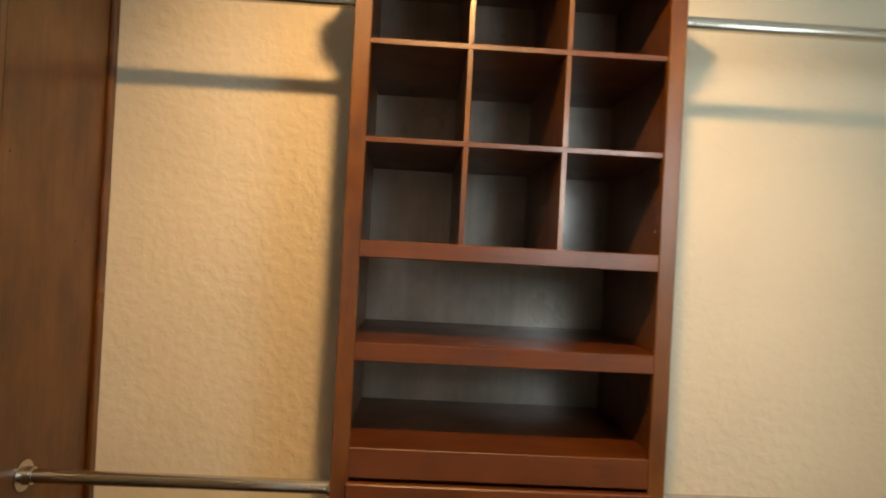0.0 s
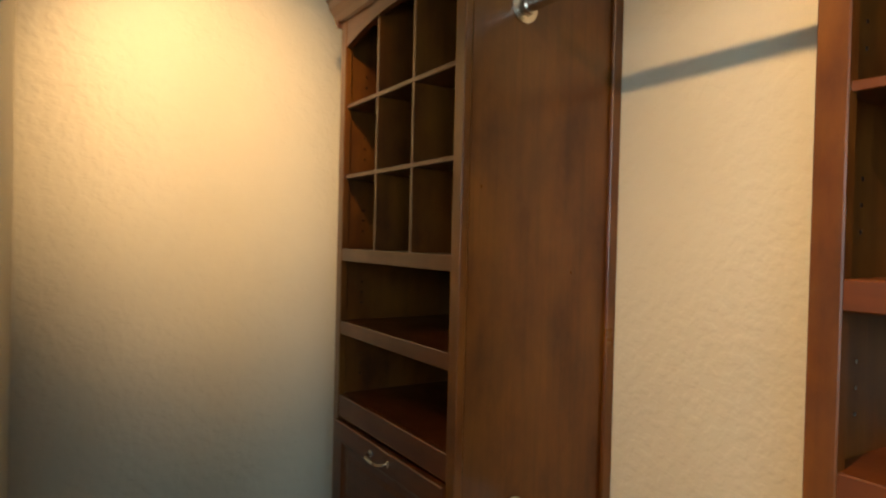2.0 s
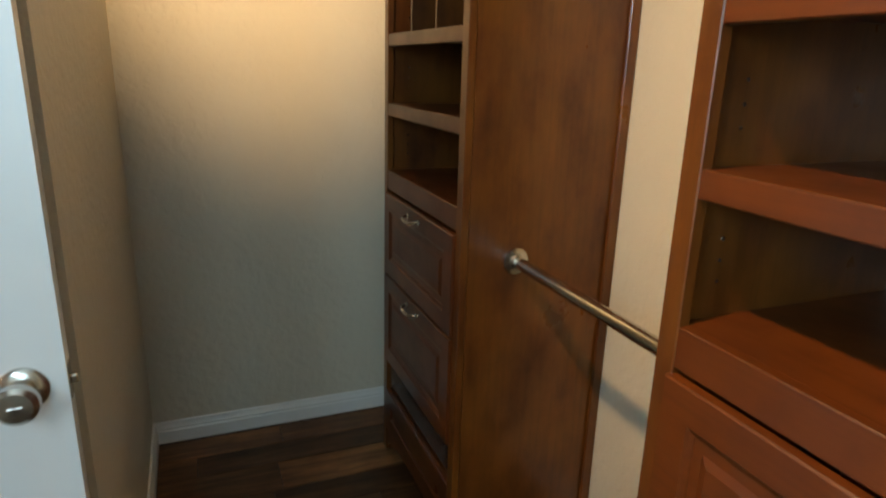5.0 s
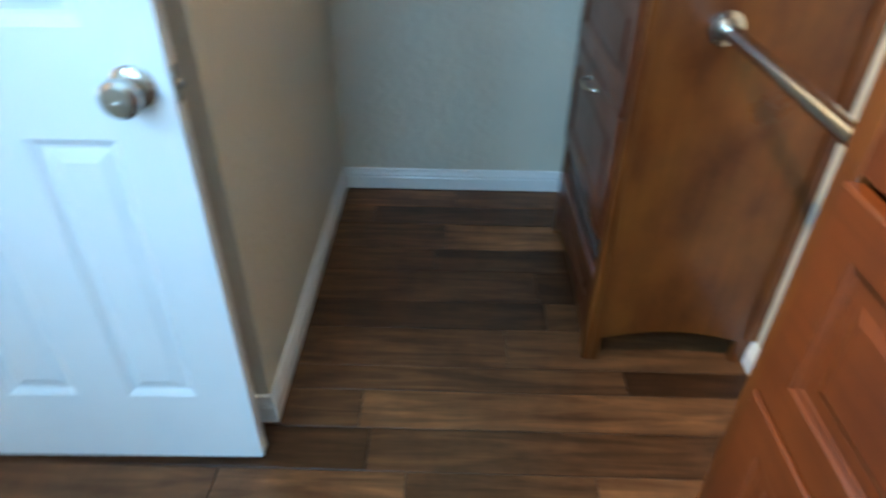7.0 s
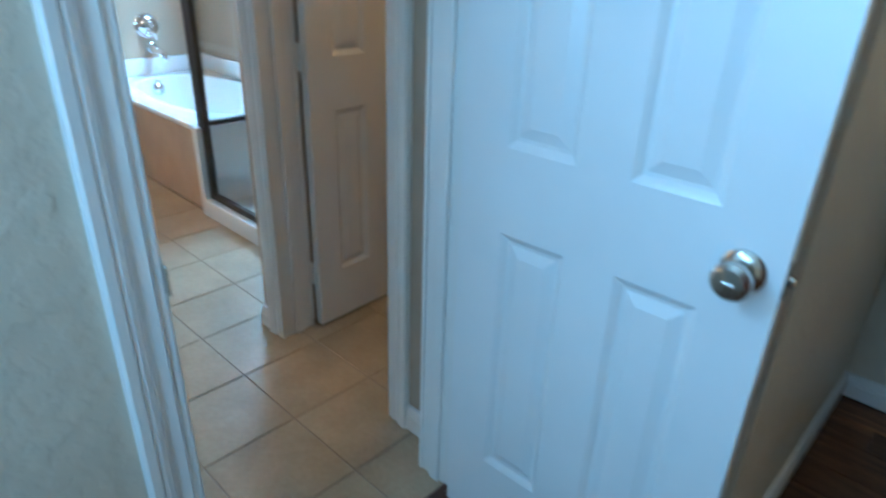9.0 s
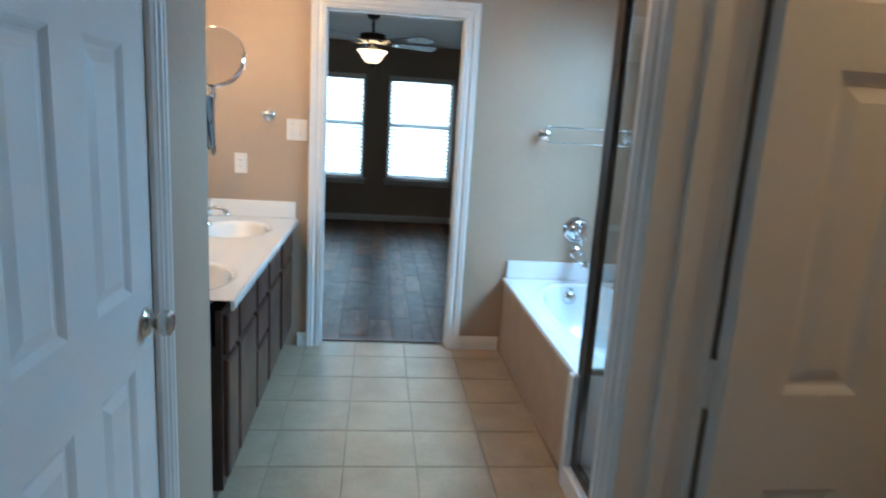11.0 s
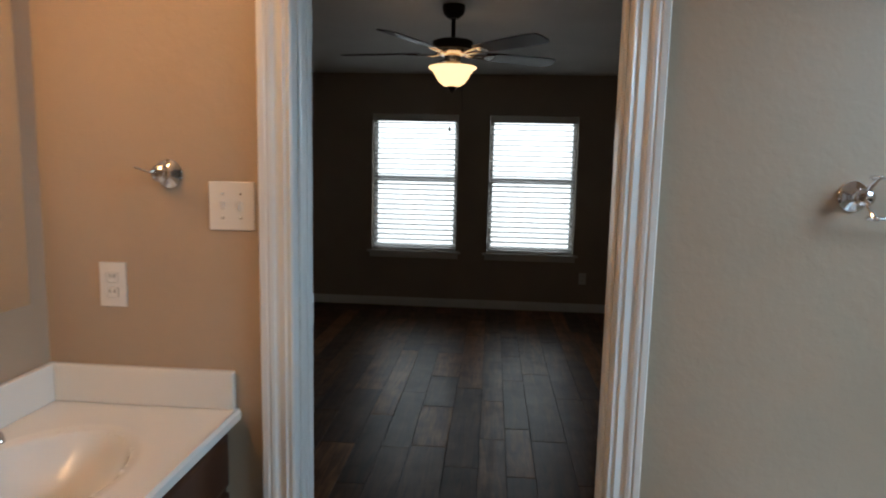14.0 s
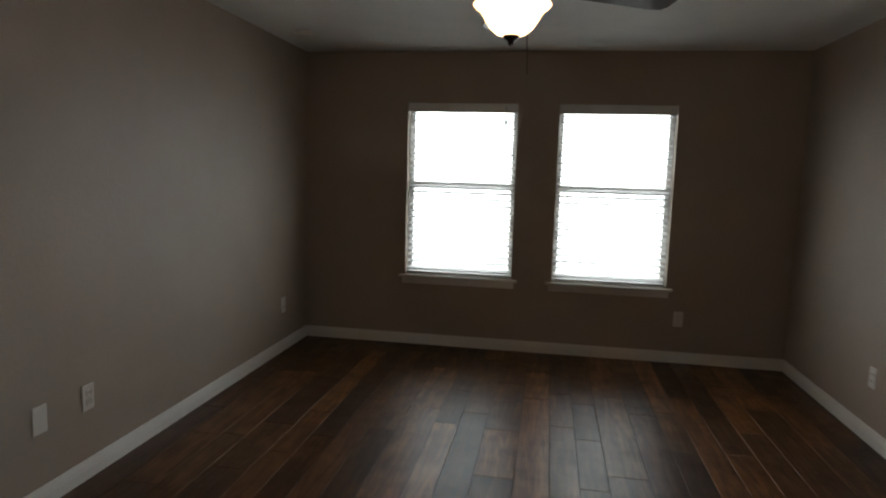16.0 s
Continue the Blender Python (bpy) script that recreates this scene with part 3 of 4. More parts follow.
    # shelf pin holes on the inner sides
    pin = mesh_of("pin_hole", tube(bmesh.new(), (-0.0009, 0, 0), (0.0009, 0, 0), 0.003, 8), "nickel")
    for x in (t0, w - t0):
        for z in (1.14, 1.172, 1.204, 1.36, 1.392, 1.424, 1.58, 1.612, 1.644, 1.80, 1.832, 1.864, 2.02, 2.052):
            o = new("pin_hole", pin)
            o.parent, o.location = c, (x, -0.075, z)
    # two raised-panel drawers, the basket bay and a bottom drawer
    for z0, z1 in ((0.728, 1.013), (0.395, 0.720)):
        d = panel_front("drawer_front", c, a - 0.004, b2 + 0.004, z0, z1, 0.012)
        pull(d, w / 2, z1 - 0.028, 0.012)
    part("rail", boxed(a, -0.0195, 0.720, b2, -0.001, 0.728), "cherry_across", c)
    part("bay_floor", boxed(t0, -dp + 0.012, 0.245, w - t0, -0.02, 0.264), "cherry_across", c)
    bk = part("basket_rail", boxed(a + 0.002, -0.012, 0.372, b2 - 0.002, -0.004, 0.384, 0.002), "nickel", c, "bright metal edge of a pull-out wire basket")
    if basket:
        for k in range(26):
            x = a + 0.02 + (inner - 0.04) * k / 25
            part("basket_wire", bend(bmesh.new(), [(x, -0.008, 0.386), (x, -0.014, 0.28), (x, -0.03, 0.272), (x, -0.4, 0.272)], 0.0016, 6), "nickel", bk)
    d = panel_front("drawer_front", c, a - 0.004, b2 + 0.004, 0.10, 0.262, 0.004)
    part("toe_rail", prism(bmesh.new(), [(a, 0.098), (a, 0.02), (a + 0.04, 0.05)] + [(a + 0.06 + (inner - 0.12) * k / 10, 0.055 + 0.025 * math.sin(math.pi * k / 10)) for k in range(11)] + [(b2 - 0.04, 0.05), (b2, 0.02), (b2, 0.098)], "y", -0.0195, -0.001), "cherry_across", c)
    return c


tower(pose(-0.838, -1.082, 0), 0.714, "tall cherry wood closet tower with cubbies, shelves and drawers", False)
tower(pose(0.605, -1.082, 0), 0.674, "tall cherry wood closet tower with cubbies, beside the end wall", True)

bm = bmesh.new()
box(bm, 0.599, -1.414, 2.176, 0.6045, -1.19, 2.208, 0.0005)
sl = solid("hang_strip", bm, "plastic_white", "white ribbed plastic strip on the tower's side", "label strip")
for k in range(4):
    part("rib", boxed(0.5975, -1.414, 2.179 + k * 0.0078, 0.5992, -1.19, 2.1825 + k * 0.0078), "vinyl_white", sl)


def rod(x0, x1, z, y):
    r = thing("closet_rod", pose((x0 + x1) / 2, y, z), "brushed steel hanging rod held by round flanges", "closet rod", "closet rods")
    h = (x1 - x0) / 2
    part("bar", tube(bmesh.new(), (-h + 0.003, 0, 0), (h - 0.003, 0, 0), 0.0165, 20), "steel", r, smooth=True)
    for s in (-1, 1):
        fl = part("flange", lathe(bmesh.new(), [(0, 0), (0.036, 0), (0.036, 0.004), (0.022, 0.007), (0.020, 0.024), (0.0, 0.024)], Matrix.Translation((s * h, 0, 0)) @ pose(0, 0, 0, 0, -90 * s), 28), "nickel", r, "brushed round rod flange", True)
        for k in range(3):
            an = 2 * math.pi * k / 3 + 0.5
            part("screw", lathe(bmesh.new(), [(0, 0.004), (0.004, 0.004), (0.003, 0.0065), (0, 0.007)], Matrix.Translation((s * h, 0, 0)) @ pose(0, 0, 0, 0, -90 * s) @ Matrix.Translation((0.029 * math.cos(an), 0.029 * math.sin(an), 0)), 10), "steel", fl)


for x0, x1 in ((-0.124, 0.605), (CW, -0.838)):
    rod(x0, x1, 2.090, -1.240)
    rod(x0, x1, 0.940, -1.240)
for x, y in ((0.36, -0.52), (-0.36, -0.04)):
    can = thing("recessed_light_trim", pose(x, y, CH), "white round recessed ceiling light trim", "ceiling light", "recessed lights")
    part("ring", lathe(bmesh.new(), [(0.062, -0.001), (0.085, -0.001), (0.085, -0.006), (0.07, -0.01), (0.062, -0.004)], Matrix(), 32), "trim_paint", can)

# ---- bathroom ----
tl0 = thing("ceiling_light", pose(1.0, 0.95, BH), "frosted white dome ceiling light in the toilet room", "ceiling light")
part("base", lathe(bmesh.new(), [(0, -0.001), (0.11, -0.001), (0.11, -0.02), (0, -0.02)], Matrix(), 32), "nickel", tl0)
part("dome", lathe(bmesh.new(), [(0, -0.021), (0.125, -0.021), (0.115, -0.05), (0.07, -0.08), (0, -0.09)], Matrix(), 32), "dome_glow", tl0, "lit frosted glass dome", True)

v = thing("vanity", pose(VX, 2.49, 0), "dark stained wooden double vanity cabinet", "vanity")
VL = Y1 - 2.49 - 0.004
part("body", boxed(0.002, 0.002, 0.09, 0.475, VL, 0.64), "espresso", v)
part("face_frame", boxed(0.455, 0.002, 0.641, 0.475, VL, 0.769), "espresso", v)
part("toe_board", boxed(0.002, 0.002, 0.0, 0.43, VL, 0.089), "espresso", v)


def slab_front(name, parent, y0, y1, z0, z1, x):
    bm = bmesh.new()
    last = None
    box(bm, x, y0, z0, x + 0.012, y1, z1)
    for ins, d in ((0, 0.012), (0.002, 0.015), (0.007, 0.018), (0.014, 0.019), (0.03, 0.019)):
        ins2 = min(ins, (z1 - z0) * 0.42)
        ring = [bm.verts.new((x + d, p, q)) for p, q in ((y0 + ins, z0 + ins2), (y1 - ins, z0 + ins2), (y1 - ins, z1 - ins2), (y0 + ins, z1 - ins2))]
        if last:
            for k in range(4):
                bm.faces.new((last[k], last[(k + 1) % 4], ring[(k + 1) % 4], ring[k]))
        last = ring
    bm.faces.new(last)
    return part(name, bm, "espresso", parent)


for y0, y1, drawers in ((0.03, 0.19, False), (0.22, 0.54, False), (0.575, 0.84, True), (0.88, 1.215, False), (1.29, 1.69, False)):
    if drawers:
        for z0, z1 in ((0.60, 0.745), (0.42, 0.58), (0.13, 0.40)):
            slab_front("drawer", v, y0, y1, z0, z1, 0.475)
    else:
        slab_front("false_front", v, y0, y1, 0.60, 0.745, 0.475)
        slab_front("door", v, y0, y1, 0.13, 0.58, 0.475)

# worktop with two oval basins, built as a grid with pressed-in bowls
bowls = [(0.24, 3.80 - 2.49, 0.17, 0.225), (0.27, 2.785 - 2.49, 0.17, 0.225)]
wt = thing("sink_counter", pose(VX, 2.49, 0.77), "white cultured marble vanity top with two oval basins", "counter")
bm = bmesh.new()
nx, ny = 84, 280
X1, LY = 0.508, Y1 - 2.49 - 0.003


def top_z(x, y):
    z = 0.036
    for cx, cy, ra, rb in bowls:
        r = math.hypot((x - cx) / ra, (y - cy) / rb)
        if r < 1.0:
            z = min(z, 0.036 - 0.125 * (1 - r ** 2.6) ** 0.8)
        elif r < 1.12:
            z = min(z, 0.036 - 0.006 * (1.12 - r) / 0.12)
    return z


grid = [[bm.verts.new((0.003 + (X1 - 0.003) * i / nx, 0.003 + (LY - 0.003) * j / ny, top_z(0.003 + (X1 - 0.003) * i / nx, LY * j / ny))) for j in range(ny + 1)] for i in range(nx + 1)]
for i in range(nx):
    for j in range(ny):
        bm.faces.new((grid[i][j], grid[i + 1][j], grid[i + 1][j + 1], grid[i][j + 1]))
part("slab", bm, "marble", wt, smooth=True)
part("front_edge", prism(bmesh.new(), [(X1 - 0.002, 0.002), (X1 + 0.004, 0.0), (X1 + 0.012, 0.008), (X1 + 0.012, 0.028), (X1 + 0.006, 0.036), (X1 - 0.002, 0.036)], "y", 0.003, LY), "marble", wt)
part("backsplash", boxed(0.003, 0.003, 0.0365, 0.022, LY, 0.138, 0.004, 2), "marble", wt)
part("side_splash", boxed(0.0225, LY - 0.019, 0.0365, X1, LY, 0.138, 0.004, 2), "marble", wt)
for cx, cy, ra, rb in bowls:
    part("drain", lathe(bmesh.new(), [(0, 0), (0.021, 0), (0.019, 0.003), (0.0, 0.004)], Matrix.Translation((cx, cy, -0.088)), 20), "chrome", wt, "chrome basin drain", True)
    part("overflow", lathe(bmesh.new(), [(0, 0), (0.012, 0), (0.010, 0.003), (0, 0.003)], Matrix.Translation((cx - ra * 0.88, cy, -0.012)) @ pose(0, 0, 0, 0, 60), 14), "bronze", wt, "dark overflow hole")


def faucet(y):
    f = thing("basin_faucet", pose(VX + 0.082, y, 0.8065), "polished chrome two-handle basin faucet", "faucet", "basin faucets")
    bm = bmesh.new()
    box(bm, -0.026, -0.078, 0, 0.026, 0.078, 0.016, 0.007, 2)
    part("base", bm, "chrome", f, smooth=True)
    part("spout", bend(bmesh.new(), [(0, 0, 0.014), (0, 0, 0.045), (0.008, 0, 0.075), (0.03, 0, 0.098), (0.065, 0, 0.108), (0.098, 0, 0.104), (0.118, 0, 0.088), (0.122, 0, 0.076)], [0.022, 0.019, 0.016, 0.0145, 0.0135, 0.014, 0.0155, 0.015], 16), "chrome", f, smooth=True)
    part("lift_knob", lathe(bmesh.new(), [(0, 0), (0.003, 0), (0.003, 0.03), (0.006, 0.034), (0.004, 0.041), (0, 0.043)], Matrix.Translation((-0.014, 0, 0.07)), 12), "chrome", f, smooth=True)
    for s in (-1, 1):
        h = part("handle", lathe(bmesh.new(), [(0, 0.014), (0.025, 0.014), (0.022, 0.022), (0.016, 0.045), (0.019, 0.053), (0.014, 0.063), (0.007, 0.069), (0.008, 0.075), (0, 0.079)], Matrix.Translation((0, s * 0.052, 0)), 18), "chrome", f, smooth=True)
        part("lever", bend(bmesh.new(), [(0, s * 0.052, 0.056), (-0.006, s * 0.078, 0.061), (-0.014, s * 0.104, 0.066)], [0.009, 0.007, 0.0085], 10), "chrome", h, smooth=True)


faucet(3.77)
faucet(2.785)

mr = thing("wall_mirror", pose(VX, 2.52, 1.075), "large frameless wall mirror above the vanity", "mirror")
part("glass", boxed(0.0015, 0, 0, 0.006, 1.615, 0.868, 0.0008), "mirror", mr)
for yy in (0.3, 1.3):
    for zz in (0.0, 0.868):
        part("clip", boxed(0.0055, yy - 0.012, zz - 0.006, 0.0095, yy + 0.012, zz + 0.006, 0.001), "plastic_white", mr)

# vanity light bar above the mirror
vl = thing("vanity_light", pose(VX, 3.35, 2.14), "brushed nickel vanity light bar with frosted glass shades", "wall light")
part("back_plate", boxed(0.001, -0.38, -0.045, 0.022, 0.38, 0.045, 0.008, 2), "nickel", vl)
for k in range(4):
    y = -0.285 + 0.19 * k
    a2 = part("arm", bend(bmesh.new(), [(0.02, y, 0), (0.08, y, 0.012), (0.11, y, 0.0), (0.115, y, -0.02)], 0.008, 10), "nickel", vl, smooth=True)
    part("shade", lathe(bmesh.new(), [(0.02, 0.0), (0.028, -0.005), (0.04, -0.05), (0.055, -0.10), (0.052, -0.10), (0.037, -0.05), (0.0, -0.012)], Matrix.Translation((0.115, y, -0.015)), 24), "bulb_glow", a2, "lit frosted glass shade", True)

# magnifying mirror on a folded scissor arm
mg = thing("magnifying_mirror", pose(-0.722, 2.4455, 1.395, 0, 0, -27), "round chrome magnifying mirror on a folded scissor arm", "shaving mirror")
part("wall_plate", boxed(-0.02, 0, -0.10, 0.02, 0.006, 0.10, 0.002), "chrome", mg).matrix_local = pose(0, 0, 0, 0, 0, 27)
N, RCH = 5, 0.135
for k in range(N):
    y0, y1 = 0.024 + RCH * k / N, 0.024 + RCH * (k + 1) / N
    for z0, z1, xo in ((-0.085, 0.085, -0.006), (0.085, -0.085, 0.0)):
        bm = prism(bmesh.new(), [(y0 - 0.004, z0), (y0 + 0.009, z0), (y1 + 0.004, z1), (y1 - 0.009, z1)], "x", xo, xo + 0.004)
        part("scissor_bar", bm, "dull_steel", mg)
    for yy, zz in ((y0, -0.085), (y0, 0.085), ((y0 + y1) / 2, 0)):
        part("rivet", tube(bmesh.new(), (-0.011, yy, zz), (0.009, yy, zz), 0.006, 10), "chrome", mg)
PY = 0.024 + RCH + 0.006
post = part("post", tube(bmesh.new(), (0.0, PY, -0.11), (0.0, PY, 0.115), 0.0055, 12), "chrome", mg)
for zz in (-0.088, 0.088):
    part("collar", tube(bmesh.new(), (0, PY, zz - 0.008), (0, PY, zz + 0.008), 0.009, 14), "chrome", post)
mc = Matrix.Translation((0.008, PY, 0.208)) @ pose(0, 0, 0, 0, 0, 27) @ Vector((-0.08, -0.95, 0.30)).to_track_quat("Z", "Y").to_matrix().to_4x4()
head = part("rim", lathe(bmesh.new(), [(0.089, -0.014), (0.097, -0.016), (0.101, -0.008), (0.101, 0.010), (0.097, 0.016), (0.091, 0.014)], mc, 64), "chrome", mg, smooth=True)
part("mirror_disc", lathe(bmesh.new(), [(0, 0.008), (0.092, 0.012), (0.092, -0.012), (0, -0.012)], mc, 64), "mirror", head)


def plate(name, x, y, z, w, h, face, label, cat):
    """A wall plate; face: degrees of turn, 0 looks to -y."""
    p = thing(name, pose(x, y, z, 0, 0, face), label, cat)
    part("plate", boxed(-w / 2, -0.006, -h / 2, w / 2, -0.0005, h / 2, 0.0025, 2), "plastic_white", p)
    return p


def outlet(x, y, z, face, label="white duplex electric outlet on the wall"):
    p = plate("wall_outlet", x, y, z, 0.072, 0.117, face, label, "outlet")
    for s in (-1, 1):
        o = part("socket", boxed(-0.016, -0.0085, s * 0.0195 - 0.014, 0.016, -0.0055, s * 0.0195 + 0.014, 0.004, 2), "plastic_white", p)
        for dx in (-0.006, 0.006):
            part("slot", boxed(dx - 0.0013, -0.0088, s * 0.0195 - 0.002, dx + 0.0013, -0.008, s * 0.0195 + 0.008), "plastic_dark", o)
    part("screw", lathe(bmesh.new(), [(0, 0), (0.003, 0), (0.002, 0.0015), (0, 0.0015)], Matrix.Translation((0, -0.006, 0)) @ pose(0, 0, 0, 90), 10), "plastic_white", p)


outlet(-0.893, Y1, 1.122, 0)
sw = plate("light_switch", -0.573, Y1, 1.333, 0.118, 0.122, 0, "white double toggle light switch plate", "light switch")
for dx in (-0.023, 0.023):
    part("toggle", prism(bmesh.new(), [(-0.006, -0.011), (-0.013, 0.004), (-0.016, 0.012), (-0.006, 0.011)], "x", dx - 0.005, dx + 0.005), "plastic_white", sw)
    for dz in (-0.03, 0.03):
        part("screw", lathe(bmesh.new(), [(0, 0), (0.003, 0), (0, 0.0015)], Matrix.Translation((dx, -0.006, dz)) @ pose(0, 0, 0, 90), 10), "nickel", sw)

rg = thing("towel_ring_post", pose(-0.735, Y1, 1.41), "round chrome towel hook post on the wall", "towel hook")
FACE = pose(0, 0, 0, 90)
part("rose", lathe(bmesh.new(), [(0, 0), (0.036, 0), (0.036, 0.005), (0.031, 0.010), (0.02, 0.014), (0.014, 0.018), (0.013, 0.032), (0.021, 0.037), (0.021, 0.048), (0.012, 0.054), (0, 0.054)], FACE, 28), "chrome", rg, smooth=True)

part("pin", bend(bmesh.new(), [(-0.008, -0.043, 0.0), (-0.035, -0.046, 0.006), (-0.062, -0.048, 0.014)], [0.004, 0.003, 0.0025], 8), "chrome", rg, smooth=True)

tb = thing("towel_bar", pose(0.905, Y1, 1.395), "double chrome towel bar above the tub", "towel bar")
for x in (0.0, 0.53):
    p = part("post", lathe(bmesh.new(), [(0, 0), (0.036, 0), (0.036, 0.005), (0.031, 0.010), (0.02, 0.014), (0.014, 0.018), (0.013, 0.036), (0.02, 0.042), (0.02, 0.052), (0.012, 0.057), (0, 0.057)], Matrix.Translation((x, 0, 0)) @ FACE, 28), "chrome", tb, smooth=True)
    for s in (-1, 1):
        part("arm", bend(bmesh.new(), [(x, -0.047, 0), (x + 0.006, -0.056, s * 0.025), (x + 0.014, -0.07, s * 0.045)], 0.005, 10), "chrome", p, smooth=True)
        part("finial", lathe(bmesh.new(), [(0, -0.007), (0.006, -0.004), (0.007, 0), (0.006, 0.004), (0, 0.007)], Matrix.Translation((x + 0.014, -0.07, s * 0.045)), 12), "chrome", p, smooth=True)
for s in (-1, 1):
    part("bar", tube(bmesh.new(), (-0.005, -0.07, s * 0.045), (0.56, -0.07, s * 0.045), 0.0048, 12), "chrome", tb, smooth=True)

# tub with deck
DX, DZ, TY0 = 0.722, 0.485, 2.70
tub = thing("bathtub", pose(DX, TY0, 0), "white oval bathtub set in a deck with tan apron", "bathtub")
TW, TL = BX1 - DX - 0.003, Y1 - TY0 - 0.003
part("apron", boxed(0.012, 0.0, 0.0, 0.03, TL, DZ - 0.032), "apron_tan", tub, "tan tiled front apron")
part("apron_foot", boxed(0.002, 0.0, 0.0, 0.0115, TL, 0.012), "grout", tub)
part("deck_edge", prism(bmesh.new(), [(0.0, DZ - 0.022), (0.004, DZ - 0.03), (0.03, DZ - 0.031), (0.03, DZ - 0.001), (0.006, DZ), (0.0, DZ - 0.006)], "y", 0, TL), "tub_white", tub)
bm = bmesh.new()
nx, ny = 80, 150


def deck_z(x, y):
    cx, cy, ra, rb = 0.44, TL / 2 - 0.03, 0.315, TL / 2 - 0.11
    r = (abs((x - cx) / ra) ** 2.5 + abs((y - cy) / rb) ** 2.5) ** 0.4
    if r < 1:
        return DZ - 0.36 * (1 - r ** 5) ** 0.7 - 0.002
    return DZ + (0.006 * max(0, 1 - abs(r - 1.06) / 0.06))


grid = [[bm.verts.new((0.03 + (TW - 0.03) * i / nx, TL * j / ny, deck_z(0.03 + (TW - 0.03) * i / nx, TL * j / ny))) for j in range(ny + 1)] for i in range(nx + 1)]
for i in range(nx):
    for j in range(ny):
        bm.faces.new((grid[i][j], grid[i + 1][j], grid[i + 1][j + 1], grid[i][j + 1]))
part("basin", bm, "tub_white", tub, smooth=True)
part("end_splash", boxed(0.02, TL - 0.02, DZ + 0.001, TW - 0.021, TL, DZ + 0.115, 0.004, 2), "tub_white", tub)
part("wall_splash", boxed(TW - 0.02, 0.0, DZ + 0.001, TW, TL, DZ + 0.115, 0.004, 2), "tub_white", tub)
ov = part("overflow_plate", lathe(bmesh.new(), [(0, 0), (0.043, 0), (0.044, 0.012), (0.040, 0.022), (0.028, 0.030), (0, 0.033)], Matrix.Translation((1.115 - DX, TL - 0.150, DZ - 0.075)) @ pose(0, 0, 0, 78), 28), "chrome", tub, "round chrome overflow plate", True)
part("trip_lever", boxed(1.095 - DX, TL - 0.178, DZ - 0.026, 1.135 - DX, TL - 0.150, DZ - 0.012, 0.006, 2), "chrome", ov, smooth=True)

vc = thing("tub_valve", pose(1.172, Y1, 0.812), "round chrome tub valve with lever handle", "tub valve")
part("escutcheon", lathe(bmesh.new(), [(0, 0), (0.084, 0), (0.086, 0.005), (0.081, 0.011), (0.072, 0.012), (0.066, 0.007), (0.056, 0.007), (0.046, 0.013), (0.038, 0.022), (0.034, 0.026), (0.033, 0.046), (0.028, 0.054), (0.012, 0.058), (0, 0.058)], FACE, 48), "chrome", vc, smooth=True)
part("lever", bend(bmesh.new(), [(0, -0.052, 0.012), (0.006, -0.066, -0.018), (0.012, -0.072, -0.05), (0.017, -0.07, -0.085)], [0.018, 0.016, 0.012, 0.008], 14), "chrome", vc, smooth=True)
sp = thing("tub_spout", pose(1.178, Y1, 0.665), "chrome tub spout on the wall", "tub spout")
part("spout_body", bend(bmesh.new(), [(0, -0.001, 0), (0, -0.012, 0), (0, -0.014, 0), (0.004, -0.06, -0.004), (0.010, -0.11, -0.016), (0.016, -0.145, -0.036), (0.018, -0.155, -0.062), (0.018, -0.156, -0.070)], [0.036, 0.036, 0.029, 0.028, 0.027, 0.026, 0.024, 0.022], 22), "chrome", sp, smooth=True)

# window over the tub
tw = thing("window_3", pose(BX1, 2.85, 1.05), "white vinyl window over the tub, bright with daylight", "window", kind="structure")
for nm, a, c, d, e in (("frame_side", 0.001, 0.0, 0.035, 1.03), ("frame_side", 0.965, 0.0, 0.999, 1.03), ("frame_sill", 0.035, 0.001, 0.965, 0.03), ("frame_head", 0.035, 0.99, 0.965, 1.029), ("meeting_rail", 0.035, 0.50, 0.965, 0.53)):
    part(nm, boxed(0.002, a, c, 0.022, d, e, 0.003), "vinyl_white", tw)
part("stool", boxed(-0.018, -0.03, -0.02, -0.0005, 1.03, -0.0005, 0.005, 2), "trim_paint", tw, "white painted window sill board")

# shower beside the tub
SH = thing("shower_enclosure", pose(0.70, TY, 0), "bronze framed clear glass shower enclosure", "shower")
SL, SD = TY0 - TY, BX1 - 0.70
part("curb", boxed(0.0, 0.003, 0.0, 0.11, SL - 0.055, 0.10, 0.006, 2), "tub_white", SH)
part("pan", boxed(0.111, 0.003, 0.0, SD - 0.003, SL - 0.055, 0.05), "tub_white", SH)
part("knee_wall", boxed(0.0, SL - 0.054, 0.0, SD - 0.003, SL - 0.003, DZ + 0.002, 0.004), "tub_white", SH)
for x0, y0, z0, x1, y1, z1 in ((0.03, SL - 0.10, 0.101, 0.062, SL - 0.0545, 1.93), (0.03, 0.003, 0.101, 0.062, 0.035, 1.93), (0.03, 0.035, 0.101, 0.062, SL - 0.10, 0.135),
                               (0.03, 0.035, 1.895, 0.062, SL - 0.10, 1.93), (0.03, SL - 0.054, DZ + 0.003, 0.055, SL - 0.02, 1.93),
                               (0.055, SL - 0.046, DZ + 0.003, SD - 0.003, SL - 0.022, DZ + 0.028), (0.055, SL - 0.046, 1.905, SD - 0.003, SL - 0.022, 1.93)):
    part("frame_bar", boxed(x0, y0, z0, x1, y1, z1, 0.003), "frame_bronze", SH, "dark bronze metal frame")
g1 = part("glass_pane", boxed(0.043, 0.036, 0.136, 0.049, SL - 0.101, 1.894), "pane_glass", SH)
